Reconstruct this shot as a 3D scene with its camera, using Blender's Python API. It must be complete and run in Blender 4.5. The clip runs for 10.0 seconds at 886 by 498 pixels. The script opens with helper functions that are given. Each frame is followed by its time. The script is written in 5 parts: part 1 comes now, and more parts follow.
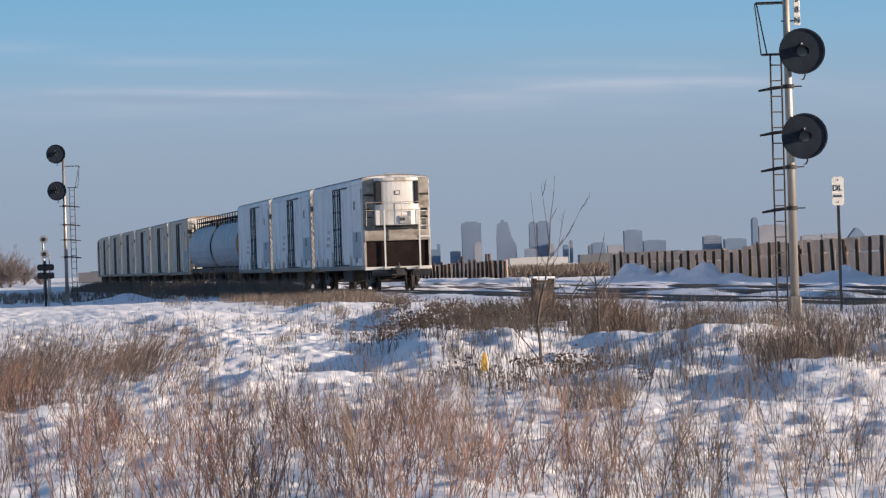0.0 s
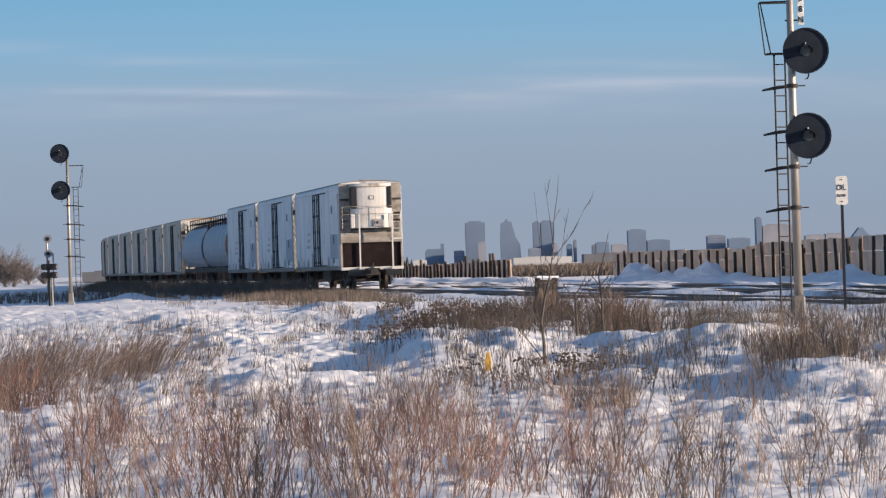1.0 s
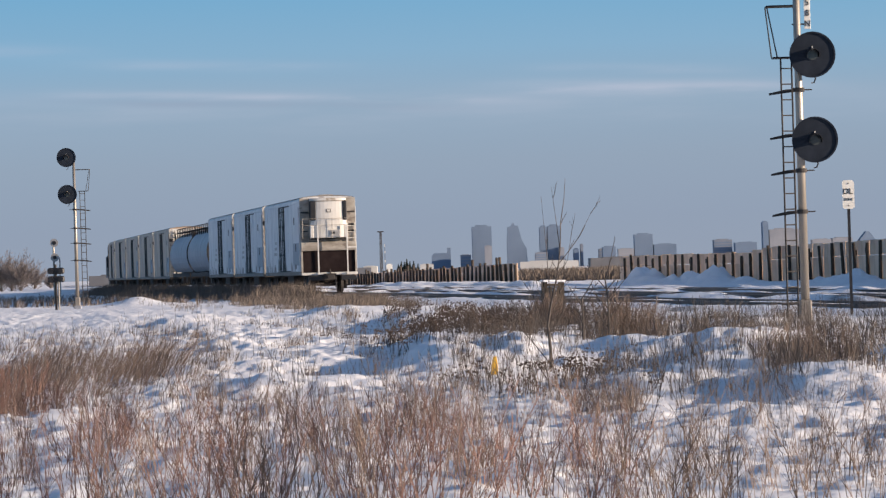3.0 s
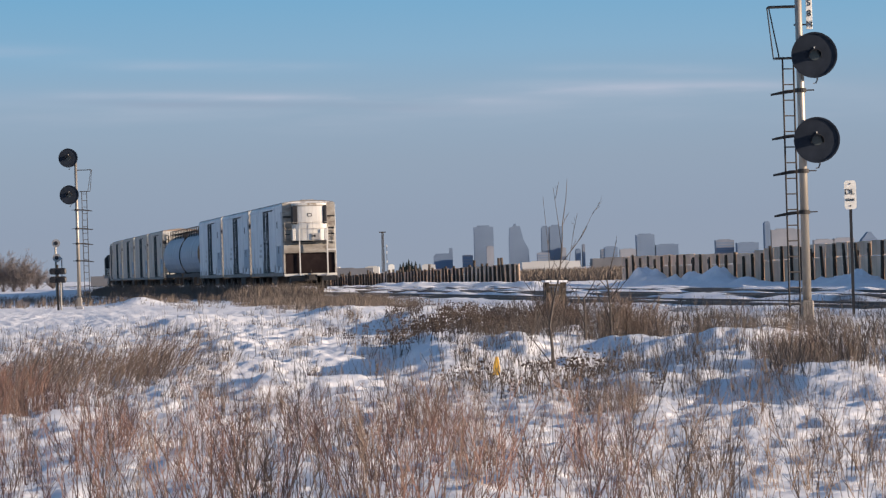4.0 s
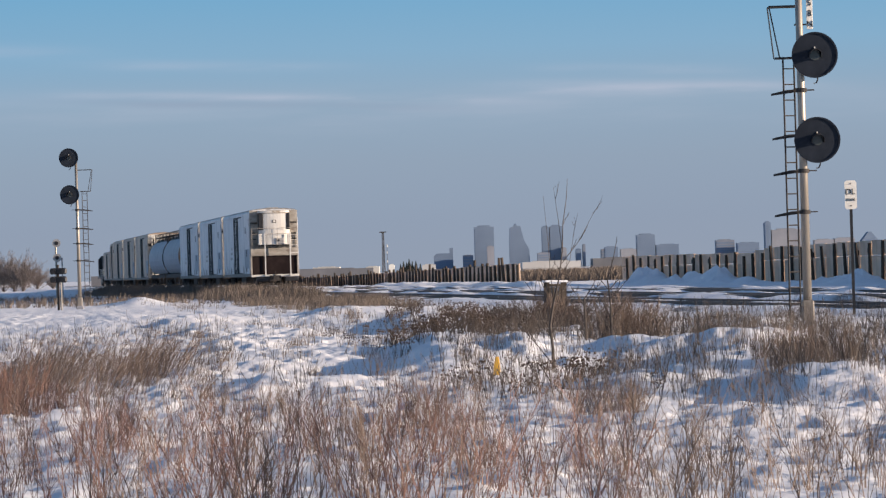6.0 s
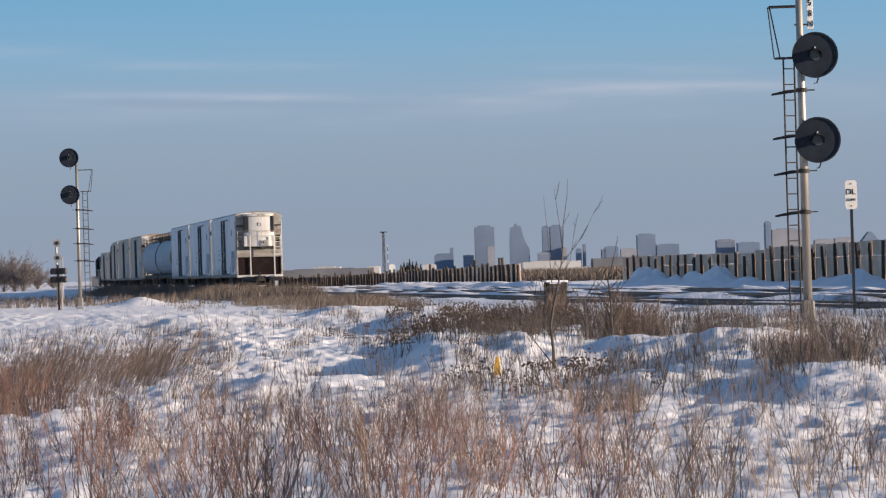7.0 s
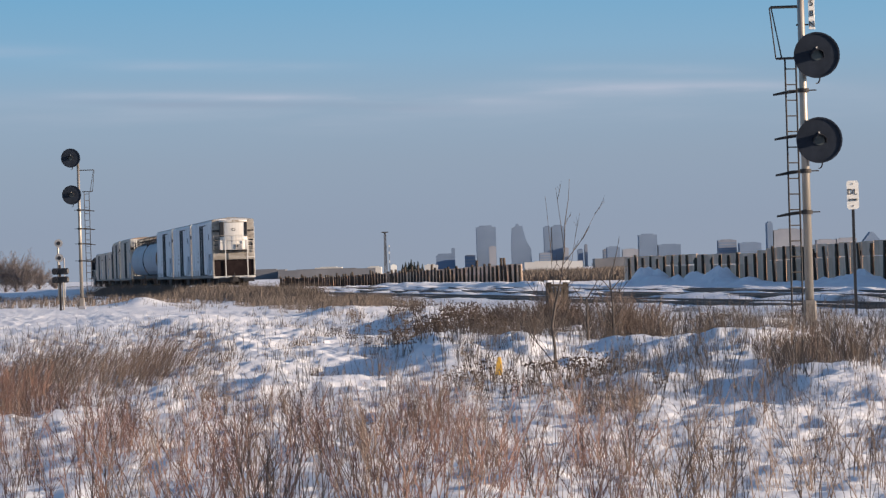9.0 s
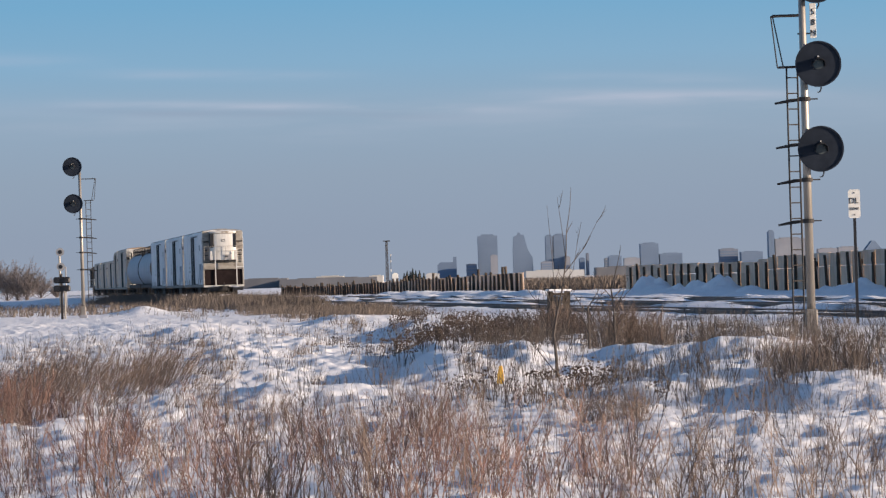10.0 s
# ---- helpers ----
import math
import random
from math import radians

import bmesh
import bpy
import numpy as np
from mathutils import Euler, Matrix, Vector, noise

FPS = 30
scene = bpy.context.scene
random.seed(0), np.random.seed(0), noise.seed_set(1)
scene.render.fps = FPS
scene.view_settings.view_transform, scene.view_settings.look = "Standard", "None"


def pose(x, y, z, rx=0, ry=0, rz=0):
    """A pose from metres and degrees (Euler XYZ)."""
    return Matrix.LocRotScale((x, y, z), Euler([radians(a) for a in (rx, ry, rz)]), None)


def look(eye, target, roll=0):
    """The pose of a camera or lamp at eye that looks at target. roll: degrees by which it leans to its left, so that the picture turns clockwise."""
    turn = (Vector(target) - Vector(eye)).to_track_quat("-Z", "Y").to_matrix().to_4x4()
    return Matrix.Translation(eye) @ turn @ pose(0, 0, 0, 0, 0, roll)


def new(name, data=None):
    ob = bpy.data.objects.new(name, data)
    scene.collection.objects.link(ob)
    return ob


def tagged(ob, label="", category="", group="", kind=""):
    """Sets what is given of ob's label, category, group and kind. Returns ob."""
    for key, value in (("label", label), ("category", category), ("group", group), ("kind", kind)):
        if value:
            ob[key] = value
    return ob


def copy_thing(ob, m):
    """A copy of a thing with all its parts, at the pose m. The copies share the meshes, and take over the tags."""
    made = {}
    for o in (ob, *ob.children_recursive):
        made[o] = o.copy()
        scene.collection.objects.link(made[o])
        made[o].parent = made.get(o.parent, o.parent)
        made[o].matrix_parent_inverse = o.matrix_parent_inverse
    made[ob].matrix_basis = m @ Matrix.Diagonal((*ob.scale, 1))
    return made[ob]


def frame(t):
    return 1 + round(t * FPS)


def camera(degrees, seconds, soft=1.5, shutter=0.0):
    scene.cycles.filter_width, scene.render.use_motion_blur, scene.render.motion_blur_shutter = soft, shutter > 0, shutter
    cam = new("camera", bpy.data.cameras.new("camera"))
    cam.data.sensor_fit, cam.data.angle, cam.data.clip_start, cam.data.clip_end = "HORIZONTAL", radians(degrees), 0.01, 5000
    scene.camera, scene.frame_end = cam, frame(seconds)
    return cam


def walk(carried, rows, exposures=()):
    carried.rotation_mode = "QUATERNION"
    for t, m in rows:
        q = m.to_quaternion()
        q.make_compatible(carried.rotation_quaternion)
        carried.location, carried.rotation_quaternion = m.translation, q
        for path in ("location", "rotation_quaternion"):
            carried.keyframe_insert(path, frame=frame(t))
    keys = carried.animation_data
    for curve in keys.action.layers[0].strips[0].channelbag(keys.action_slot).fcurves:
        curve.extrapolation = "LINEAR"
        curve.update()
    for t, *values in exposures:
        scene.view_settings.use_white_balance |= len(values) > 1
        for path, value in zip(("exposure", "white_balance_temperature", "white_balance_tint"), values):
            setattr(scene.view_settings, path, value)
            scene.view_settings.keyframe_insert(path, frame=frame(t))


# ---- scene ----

# ---- camera: stands still on a tripod, pans and tilts a little ----
EYE = 1.70
FOCAL = 7100.0
cam = camera(2 * math.degrees(math.atan(784.0 / FOCAL)), 10.0, soft=1.3)


def aim(pan, tilt):
    """The camera's pose; pan to the left and tilt upwards, in units of 1/FOCAL."""
    up = math.degrees(math.atan((36.0 + tilt) / FOCAL))
    return Matrix.Translation((0, 0, EYE)) @ pose(0, 0, 0, 0, 0, math.degrees(pan / FOCAL)) @ pose(0, 0, 0, 90 + up) @ pose(0, 0, 0, 0, 0, -1.75)


walk(cam, [(t, aim(a, b)) for t, a, b in (
    (0.0, -21.6, -7.4), (0.5, -18.6, -7.8), (1.0, -15.0, -8.1), (1.5, -11.2, -7.5), (2.0, -8.0, -4.8), (2.5, -6.0, -2.1),
    (3.2, -2.6, -0.4), (4.0, -0.2, 0.1), (4.5, 0.0, 0.0), (5.0, 0.0, 0.0), (5.5, 0.2, 0.0), (6.3, 0.7, 0.0), (7.0, 1.2, 0.0), (7.5, 1.3, 0.0),
    (8.0, 2.1, 0.0), (8.5, 3.1, 0.1), (9.0, 4.1, 0.4), (9.2, 4.4, 1.0), (9.5, 5.0, 6.0), (9.7, 5.6, 11.6), (10.0, 6.3, 16.0))],
     exposures=((0.0, 0.77, 6620, 17.5), (4.0, 0.70, 6620, 17.5), (10.0, 0.68, 6620, 17.5)))

# ---- light ----
SUN_AZ, SUN_EL = 75.0, 11.0      # degrees to the right of the way back to the camera; height
sun = new("sun", bpy.data.lights.new("sun", "SUN"))
sun.data.energy, sun.data.angle, sun.data.color = 5.0, radians(0.6), (1.0, 0.83, 0.62)
to_sun = Vector((math.sin(radians(SUN_AZ)) * math.cos(radians(SUN_EL)), -math.cos(radians(SUN_AZ)) * math.cos(radians(SUN_EL)), math.sin(radians(SUN_EL))))
sun.matrix_world = look(to_sun * 50, (0, 0, 0))

world = bpy.data.worlds.new("winter_sky")
scene.world = world
world.use_nodes = True


def link(tree, a, b):
    tree.links.new(a, b)


def make_world():
    t = world.node_tree
    t.nodes.clear()
    n = t.nodes.new
    out = n("ShaderNodeOutputWorld")
    sky = n("ShaderNodeTexSky")
    sky.sky_type, sky.sun_disc = "NISHITA", False
    sky.sun_elevation, sky.sun_rotation = radians(SUN_EL), radians(180 - SUN_AZ)
    sky.air_density, sky.dust_density, sky.ozone_density = 1.0, 0.6, 2.6
    high = n("ShaderNodeBackground")
    high.inputs["Strength"].default_value = 0.094
    link(t, sky.outputs[0], high.inputs["Color"])
    co = n("ShaderNodeTexCoord")
    sep = n("ShaderNodeSeparateXYZ")
    link(t, co.outputs["Generated"], sep.inputs[0])

    def math_node(op, a, b):
        m = n("ShaderNodeMath")
        m.operation = op
        for i, v in enumerate((a, b)):
            if isinstance(v, (int, float)):
                m.inputs[i].default_value = v
            else:
                link(t, v, m.inputs[i])
        return m.outputs[0]

    def ramp(fac, stops):
        r = n("ShaderNodeValToRGB")
        while len(r.color_ramp.elements) < len(stops):
            r.color_ramp.elements.new(0.5)
        for e, (p, c) in zip(r.color_ramp.elements, stops):
            e.position, e.color = p, (*c, 1)
        link(t, fac, r.inputs[0])
        return r.outputs[0]

    z = sep.outputs["Z"]
    low = ramp(math_node("MULTIPLY", z, 10.0), [(0.0, (0.170, 0.214, 0.267)), (0.12, (0.166, 0.217, 0.276)), (0.27, (0.170, 0.232, 0.292)), (0.42, (0.168, 0.252, 0.324)), (0.55, (0.138, 0.264, 0.366)), (0.7, (0.103, 0.252, 0.375)), (1.0, (0.088, 0.224, 0.363))])
    # thin cloud streaks: long soft lines torn by noise
    comb = n("ShaderNodeCombineXYZ")
    link(t, math_node("MULTIPLY", sep.outputs["X"], 16.0), comb.inputs[0])
    link(t, math_node("MULTIPLY", z, 150.0), comb.inputs[1])
    noise_node = n("ShaderNodeTexNoise")
    noise_node.inputs["Scale"].default_value, noise_node.inputs["Detail"].default_value = 1.3, 7.0
    link(t, comb.outputs[0], noise_node.inputs["Vector"])
    torn = ramp(noise_node.outputs["Fac"], [(0.32, (0.15,) * 3), (0.62, (1, 1, 1))])

    def streak(x0, z0, x1, z1, width, strength):
        """A cloud line from x0 to x1, at the heights z0 and z1, fading at its ends."""
        slope = (z1 - z0) / (x1 - x0)
        line = math_node("SUBTRACT", math_node("SUBTRACT", z, math_node("MULTIPLY", math_node("SUBTRACT", sep.outputs["X"], x0), slope)), z0)
        line = math_node("ADD", line, math_node("MULTIPLY", math_node("SUBTRACT", noise_node.outputs["Fac"], 0.5), width * 1.6))
        across = math_node("POWER", math_node("DIVIDE", line, width), 2.0)
        along_x = math_node("POWER", math_node("DIVIDE", math_node("SUBTRACT", sep.outputs["X"], (x0 + x1) / 2), (x1 - x0) / 2), 4.0)
        fall = math_node("EXPONENT", math_node("MULTIPLY", math_node("ADD", across, along_x), -1.0), 0.0)
        return math_node("MULTIPLY", fall, strength)

    amount = None
    for row in ((-0.092, 0.0462, 0.016, 0.0418, 0.0010, 0.42), (0.018, 0.0450, 0.090, 0.0428, 0.0016, 0.50), (-0.09, 0.0538, -0.02, 0.0510, 0.0012, 0.20),
                (0.025, 0.0495, 0.075, 0.0475, 0.0012, 0.20), (-0.16, 0.044, 0.16, 0.038, 0.0045, 0.16), (-0.14, 0.0590, -0.085, 0.0562, 0.0018, 0.16)):
        one = streak(*row)
        amount = one if amount is None else math_node("ADD", amount, one)
    amount = math_node("MULTIPLY", amount, torn)
    under = math_node("MULTIPLY", streak(-0.09, 0.0443, 0.0, 0.0405, 0.0010, 0.34), torn)      # the shaded belly of the longest one
    mixu = n("ShaderNodeMixRGB")
    link(t, under, mixu.inputs[0])
    link(t, low, mixu.inputs[1])
    mixu.inputs[2].default_value = (0.12, 0.17, 0.24, 1)
    mixc = n("ShaderNodeMixRGB")
    link(t, amount, mixc.inputs[0])
    link(t, mixu.outputs[0], mixc.inputs[1])
    mixc.inputs[2].default_value = (0.33, 0.36, 0.42, 1)
    haze = n("ShaderNodeBackground")
    link(t, mixc.outputs[0], haze.inputs["Color"])
    fac = ramp(z, [(0.10, (0, 0, 0)), (0.32, (1, 1, 1))])
    mixs = n("ShaderNodeMixShader")
    link(t, fac, mixs.inputs[0])
    link(t, haze.outputs[0], mixs.inputs[1])
    link(t, high.outputs[0], mixs.inputs[2])
    link(t, mixs.outputs[0], out.inputs[0])


make_world()

# ---- materials ----


def material(name, colors, rough=0.8, scale=3.0, detail=5.0, bump=0.0, bump_scale=20.0, metal=0.0, stretch=(1, 1, 1), random_shade=0.0, spots=None, gloss=0.5):
    """A procedural surface: colours mixed by noise of a real-world size, a finer grain and a bump."""
    m = bpy.data.materials.new(name)
    m.use_nodes = True
    t = m.node_tree
    n = t.nodes.new
    b = t.nodes["Principled BSDF"]
    b.inputs["Roughness"].default_value, b.inputs["Metallic"].default_value = rough, metal
    b.inputs["Specular IOR Level"].default_value = gloss
    co = n("ShaderNodeTexCoord")
    mp = n("ShaderNodeMapping")
    mp.inputs["Scale"].default_value = stretch
    link(t, co.outputs["Object"], mp.inputs[0])
    vec = mp.outputs[0]
    no = n("ShaderNodeTexNoise")
    no.inputs["Scale"].default_value, no.inputs["Detail"].default_value = scale, detail
    link(t, vec, no.inputs["Vector"])
    r = n("ShaderNodeValToRGB")
    while len(r.color_ramp.elements) < len(colors):
        r.color_ramp.elements.new(0.5)
    for i, c in enumerate(colors):
        r.color_ramp.elements[i].position = 0.32 + 0.36 * i / max(1, len(colors) - 1)
        r.color_ramp.elements[i].color = (*c, 1)
    link(t, no.outputs["Fac"], r.inputs[0])
    col = r.outputs[0]
    if spots:      # (colour, scale, threshold): stains with a shape of their own
        sn = n("ShaderNodeTexNoise")
        sn.inputs["Scale"].default_value, sn.inputs["Detail"].default_value = spots[1], 8.0
        link(t, vec, sn.inputs["Vector"])
        sr = n("ShaderNodeValToRGB")
        sr.color_ramp.elements[0].position, sr.color_ramp.elements[1].position = spots[2], spots[2] + 0.08
        link(t, sn.outputs["Fac"], sr.inputs[0])
        mx = n("ShaderNodeMixRGB")
        mx.inputs[2].default_value = (*spots[0], 1)
        link(t, sr.outputs[0], mx.inputs[0])
        link(t, col, mx.inputs[1])
        col = mx.outputs[0]
    if random_shade:
        oi = n("ShaderNodeObjectInfo")
        mr = n("ShaderNodeMapRange")
        mr.inputs[3].default_value, mr.inputs[4].default_value = 1 - random_shade, 1 + random_shade
        link(t, oi.outputs["Random"], mr.inputs[0])
        hs = n("ShaderNodeHueSaturation")
        link(t, mr.outputs[0], hs.inputs["Value"])
        link(t, col, hs.inputs["Color"])
        col = hs.outputs[0]
    link(t, col, b.inputs["Base Color"])
    if bump:
        bn = n("ShaderNodeTexNoise")
        bn.inputs["Scale"].default_value, bn.inputs["Detail"].default_value = bump_scale, 6.0
        link(t, vec, bn.inputs["Vector"])
        bu = n("ShaderNodeBump")
        bu.inputs["Strength"].default_value, bu.inputs["Distance"].default_value = 0.6, bump
        link(t, bn.outputs["Fac"], bu.inputs["Height"])
        link(t, bu.outputs[0], b.inputs["Normal"])
    return m


SNOW = material("snow", [(0.74, 0.76, 0.80), (0.80, 0.81, 0.84), (0.84, 0.84, 0.86)], 0.7, 0.8, 6, 0.06, 7.0)
BALLAST = material("ballast", [(0.06, 0.06, 0.065), (0.14, 0.13, 0.13), (0.22, 0.21, 0.21)], 0.9, 6.0, 6, 0.04, 14, stretch=(1.0, 0.12, 1.0), spots=((0.76, 0.78, 0.82), 0.7, 0.36))
RAIL = material("rusted_rail", [(0.05, 0.035, 0.03), (0.10, 0.07, 0.06)], 0.5, 8, metal=0.6)
TIE = material("dark_old_wood", [(0.03, 0.024, 0.02), (0.07, 0.055, 0.043)], 0.9, 5, stretch=(1, 6, 6), bump=0.01)
WHITE_PAINT = material("weathered_white_paint", [(0.48, 0.495, 0.52), (0.61, 0.62, 0.635), (0.70, 0.70, 0.705)], 0.4, 0.8, 8, stretch=(1, 1, 0.5), spots=((0.36, 0.355, 0.37), 1.3, 0.60), random_shade=0.04)
CREAM_PAINT = material("old_cream_paint", [(0.36, 0.25, 0.18), (0.53, 0.39, 0.29), (0.64, 0.49, 0.37)], 0.5, 0.9, 8, stretch=(1, 1, 0.25), spots=((0.27, 0.20, 0.16), 1.0, 0.58), random_shade=0.08)
GREY_PAINT = material("grey_hopper_paint", [(0.27, 0.305, 0.35), (0.37, 0.405, 0.45)], 0.55, 0.6, 8, random_shade=0.05)
END_PAINT = material("road_grimed_white_paint", [(0.20, 0.175, 0.145), (0.29, 0.265, 0.23), (0.38, 0.355, 0.31)], 0.55, 1.6, 8, stretch=(1, 1, 2.0), spots=((0.17, 0.14, 0.115), 2.0, 0.60))
GRIME = material("dried_road_grime", [(0.20, 0.185, 0.18), (0.34, 0.32, 0.31), (0.46, 0.44, 0.43)], 0.9, 2.5, 8, stretch=(1, 1, 0.4))
ROOF_PAINT = material("dirty_grey_roof", [(0.16, 0.145, 0.13), (0.26, 0.24, 0.22)], 0.7, 0.8, 6)
UNIT_PAINT = material("cooling_unit_paint", [(0.54, 0.525, 0.49), (0.64, 0.63, 0.60)], 0.35, 1.2, 6, spots=((0.30, 0.26, 0.21), 1.7, 0.60))
BLACK = material("black_steel", [(0.006, 0.006, 0.008), (0.016, 0.016, 0.019)], 0.5, 4, 6)
DARK = material("grimy_dark_steel", [(0.018, 0.016, 0.016), (0.05, 0.045, 0.042)], 0.8, 3, 6)
BLACK_PANEL = material("brown_black_panel", [(0.010, 0.006, 0.007), (0.022, 0.015, 0.015)], 0.9, 2, 6, gloss=0.15)
GREY_STEEL = material("galvanised_steel", [(0.30, 0.29, 0.28), (0.42, 0.41, 0.40)], 0.45, 3, 5, metal=0.35)
MAST_PAINT = material("aluminium_mast_paint", [(0.27, 0.245, 0.21), (0.38, 0.35, 0.31)], 0.5, 2, 6, metal=0.65, stretch=(1, 1, 0.3), spots=((0.26, 0.17, 0.11), 1.5, 0.66))
DISC = material("black_signal_disc", [(0.012, 0.017, 0.026), (0.022, 0.029, 0.042)], 0.6, 3, 4, gloss=0.15)
LENS = material("signal_lens", [(0.05, 0.06, 0.06), (0.07, 0.08, 0.08)], 0.08, 3)
SIGN_WHITE = material("sign_white", [(0.70, 0.68, 0.62), (0.78, 0.76, 0.70)], 0.5, 4, 5)
YELLOW = material("yellow_plastic", [(0.62, 0.34, 0.02), (0.75, 0.44, 0.04)], 0.5, 6)
PANEL_WOOD = material("weathered_fence_panel", [(0.50, 0.35, 0.25), (0.64, 0.47, 0.35), (0.70, 0.54, 0.42)], 0.85, 1.4, 7, 0.006, 25, stretch=(1, 1, 0.35), random_shade=0.16)
POST_WOOD = material("dark_timber_post", [(0.035, 0.028, 0.024), (0.085, 0.065, 0.05)], 0.9, 5, 6, 0.01, 30, stretch=(1, 1, 0.2), random_shade=0.25)
# blue-grey distance haze is put into these three base colours
HAZED_GLASS = material("hazed_tower_glazing", [(0.13, 0.185, 0.27), (0.175, 0.24, 0.33)], 0.75, 0.02, 3)
CONCRETE = material("haze_tinted_concrete", [(0.22, 0.235, 0.27), (0.29, 0.30, 0.33)], 0.85, 0.05, 4)
HAZED_BRICK = material("hazed_brickwork", [(0.18, 0.21, 0.26), (0.25, 0.27, 0.32)], 0.9, 0.06, 4)
WHITE_SHED = material("white_sheet_cladding", [(0.44, 0.43, 0.41), (0.54, 0.53, 0.51)], 0.6, 0.1, 4)
GREY_SHED = material("grey_sheet_cladding", [(0.11, 0.115, 0.13), (0.17, 0.175, 0.19)], 0.8, 0.1, 4)

# ---- mesh helpers ----


def box(bm, x0, x1, y0, y1, z0, z1, m=None):
    vs = [bm.verts.new((x, y, z)) for z in (z0, z1) for y in (y0, y1) for x in (x0, x1)]
    for a, b, c, d in ((0, 2, 3, 1), (4, 5, 7, 6), (0, 1, 5, 4), (2, 6, 7, 3), (0, 4, 6, 2), (1, 3, 7, 5)):
        bm.faces.new((vs[a], vs[b], vs[c], vs[d]))
    if m is not None:
        bmesh.ops.transform(bm, matrix=m, verts=vs)
    return vs


def tube(bm, pts, r0, r1=None, n=6, cap=True):
    """A tapered tube through the points."""
    r1 = r0 if r1 is None else r1
    pts = [Vector(p) for p in pts]
    rings = []
    for i, p in enumerate(pts):
        d = (pts[min(i + 1, len(pts) - 1)] - pts[max(i - 1, 0)]).normalized()
        a = d.orthogonal().normalized()
        b = d.cross(a)
        r = r0 + (r1 - r0) * i / (len(pts) - 1)
        rings.append([bm.verts.new(p + (a * math.cos(2 * math.pi * k / n) + b * math.sin(2 * math.pi * k / n)) * r) for k in range(n)])
    for u, v in zip(rings, rings[1:]):
        if u is v:
            continue
        for k in range(n):
            bm.faces.new((u[k], u[(k + 1) % n], v[(k + 1) % n], v[k]))
    if cap:
        bm.faces.new(rings[0][::-1])
        bm.faces.new(rings[-1])


def prism(bm, outline, axis, a, b):
    """The outline (closed, 2D) drawn out along an axis ('x', 'y' or 'z') from a to b."""
    def at(p, s):
        return {"x": (s, p[0], p[1]), "y": (p[0], s, p[1]), "z": (p[0], p[1], s)}[axis]
    lo = [bm.verts.new(at(p, a)) for p in outline]
    hi = [bm.verts.new(at(p, b)) for p in outline]
    k = len(outline)
    for i in range(k):
        bm.faces.new((lo[i], lo[(i + 1) % k], hi[(i + 1) % k], hi[i]))
    bm.faces.new(lo[::-1])
    bm.faces.new(hi)


def finish(bm, bevel=0.0):
    bmesh.ops.recalc_face_normals(bm, faces=bm.faces)
    if bevel:
        sharp = [e for e in bm.edges if len(e.link_faces) == 2 and e.calc_face_angle(0) > 0.9]
        bmesh.ops.bevel(bm, geom=sharp, offset=bevel, segments=1, affect="EDGES", clamp_overlap=True)


def mesh(name, bm, mat, smooth=False):
    me = bpy.data.meshes.new(name)
    bm.to_mesh(me)
    bm.free()
    me.materials.append(mat)
    if smooth:
        me.shade_smooth()
    return me


def part(name, bm, mat, parent, label="", bevel=0.0, smooth=False):
    finish(bm, bevel)
    ob = new(name, mesh(name, bm, mat, smooth))
    ob.parent = parent
    if label:
        ob["label"] = label
    return ob


def B(*a):
    bm = bmesh.new()
    if a:
        box(bm, *a)
    return bm


def T(pts, r0, r1=None, n=6):
    bm = bmesh.new()
    tube(bm, pts, r0, r1, n)
    return bm


# ---- ground ----
TRACK_SLOPE = -0.1285
TRACK_X0 = 21.56          # the train's track: x = TRACK_X0 + TRACK_SLOPE * y
RAIL_Z = 0.63
HEADING = math.degrees(math.atan(-TRACK_SLOPE))


def track_x(y, offset=0.0):
    return TRACK_X0 + TRACK_SLOPE * y + offset


def main_x(y):
    """The train's own track: straight, then a slight bend to the right far off."""
    u = min(1.0, max(0.0, (y - 420.0) / 170.0))
    return track_x(y) + 6.4 * u * u * (3 - 2 * u)


def hash_noise(x, y, seed):
    """Smooth value noise on arrays."""
    xi, yi = np.floor(x).astype(np.int64), np.floor(y).astype(np.int64)
    fx, fy = x - xi, y - yi
    fx, fy = fx * fx * (3 - 2 * fx), fy * fy * (3 - 2 * fy)

    def h(a, b):
        v = (a * 374761393 + b * 668265263 + seed * 974711) & 0x7FFFFFFF
        v = ((v ^ (v >> 13)) * 1274126177) & 0x7FFFFFFF
        return ((v ^ (v >> 16)) & 0xFFFF) / 65535.0
    return (h(xi, yi) * (1 - fx) + h(xi + 1, yi) * fx) * (1 - fy) + (h(xi, yi + 1) * (1 - fx) + h(xi + 1, yi + 1) * fx) * fy


MOUNDS = [  # x, y, length across, length away, height; hollows have a height below nought
    (2.4, 57.0, 1.0, 1.2, -0.18), (3.6, 62.5, 0.8, 1.6, -0.16), (5.6, 58.0, 1.0, 1.6, -0.16), (1.3, 54.5, 1.0, 1.3, -0.10), (-1.4, 60.0, 0.9, 3.0, -0.22), (-1.9, 88.0, 1.2, 5.0, -0.2), (3.2, 46.6, 0.9, 1.3, -0.12), (2.3, 56.0, 1.6, 6.0, -0.10), (5.8, 62.0, 1.8, 6.0, 0.08),
    (-15.0, 198.0, 0.95, 4.0, 0.40), (-13.4, 197.0, 1.2, 4.0, 0.10), (-16.6, 199.0, 1.0, 4.0, 0.10), (-10.6, 132.0, 1.5, 3.0, 0.10), (-6.5, 110.0, 1.6, 4.0, 0.12)]
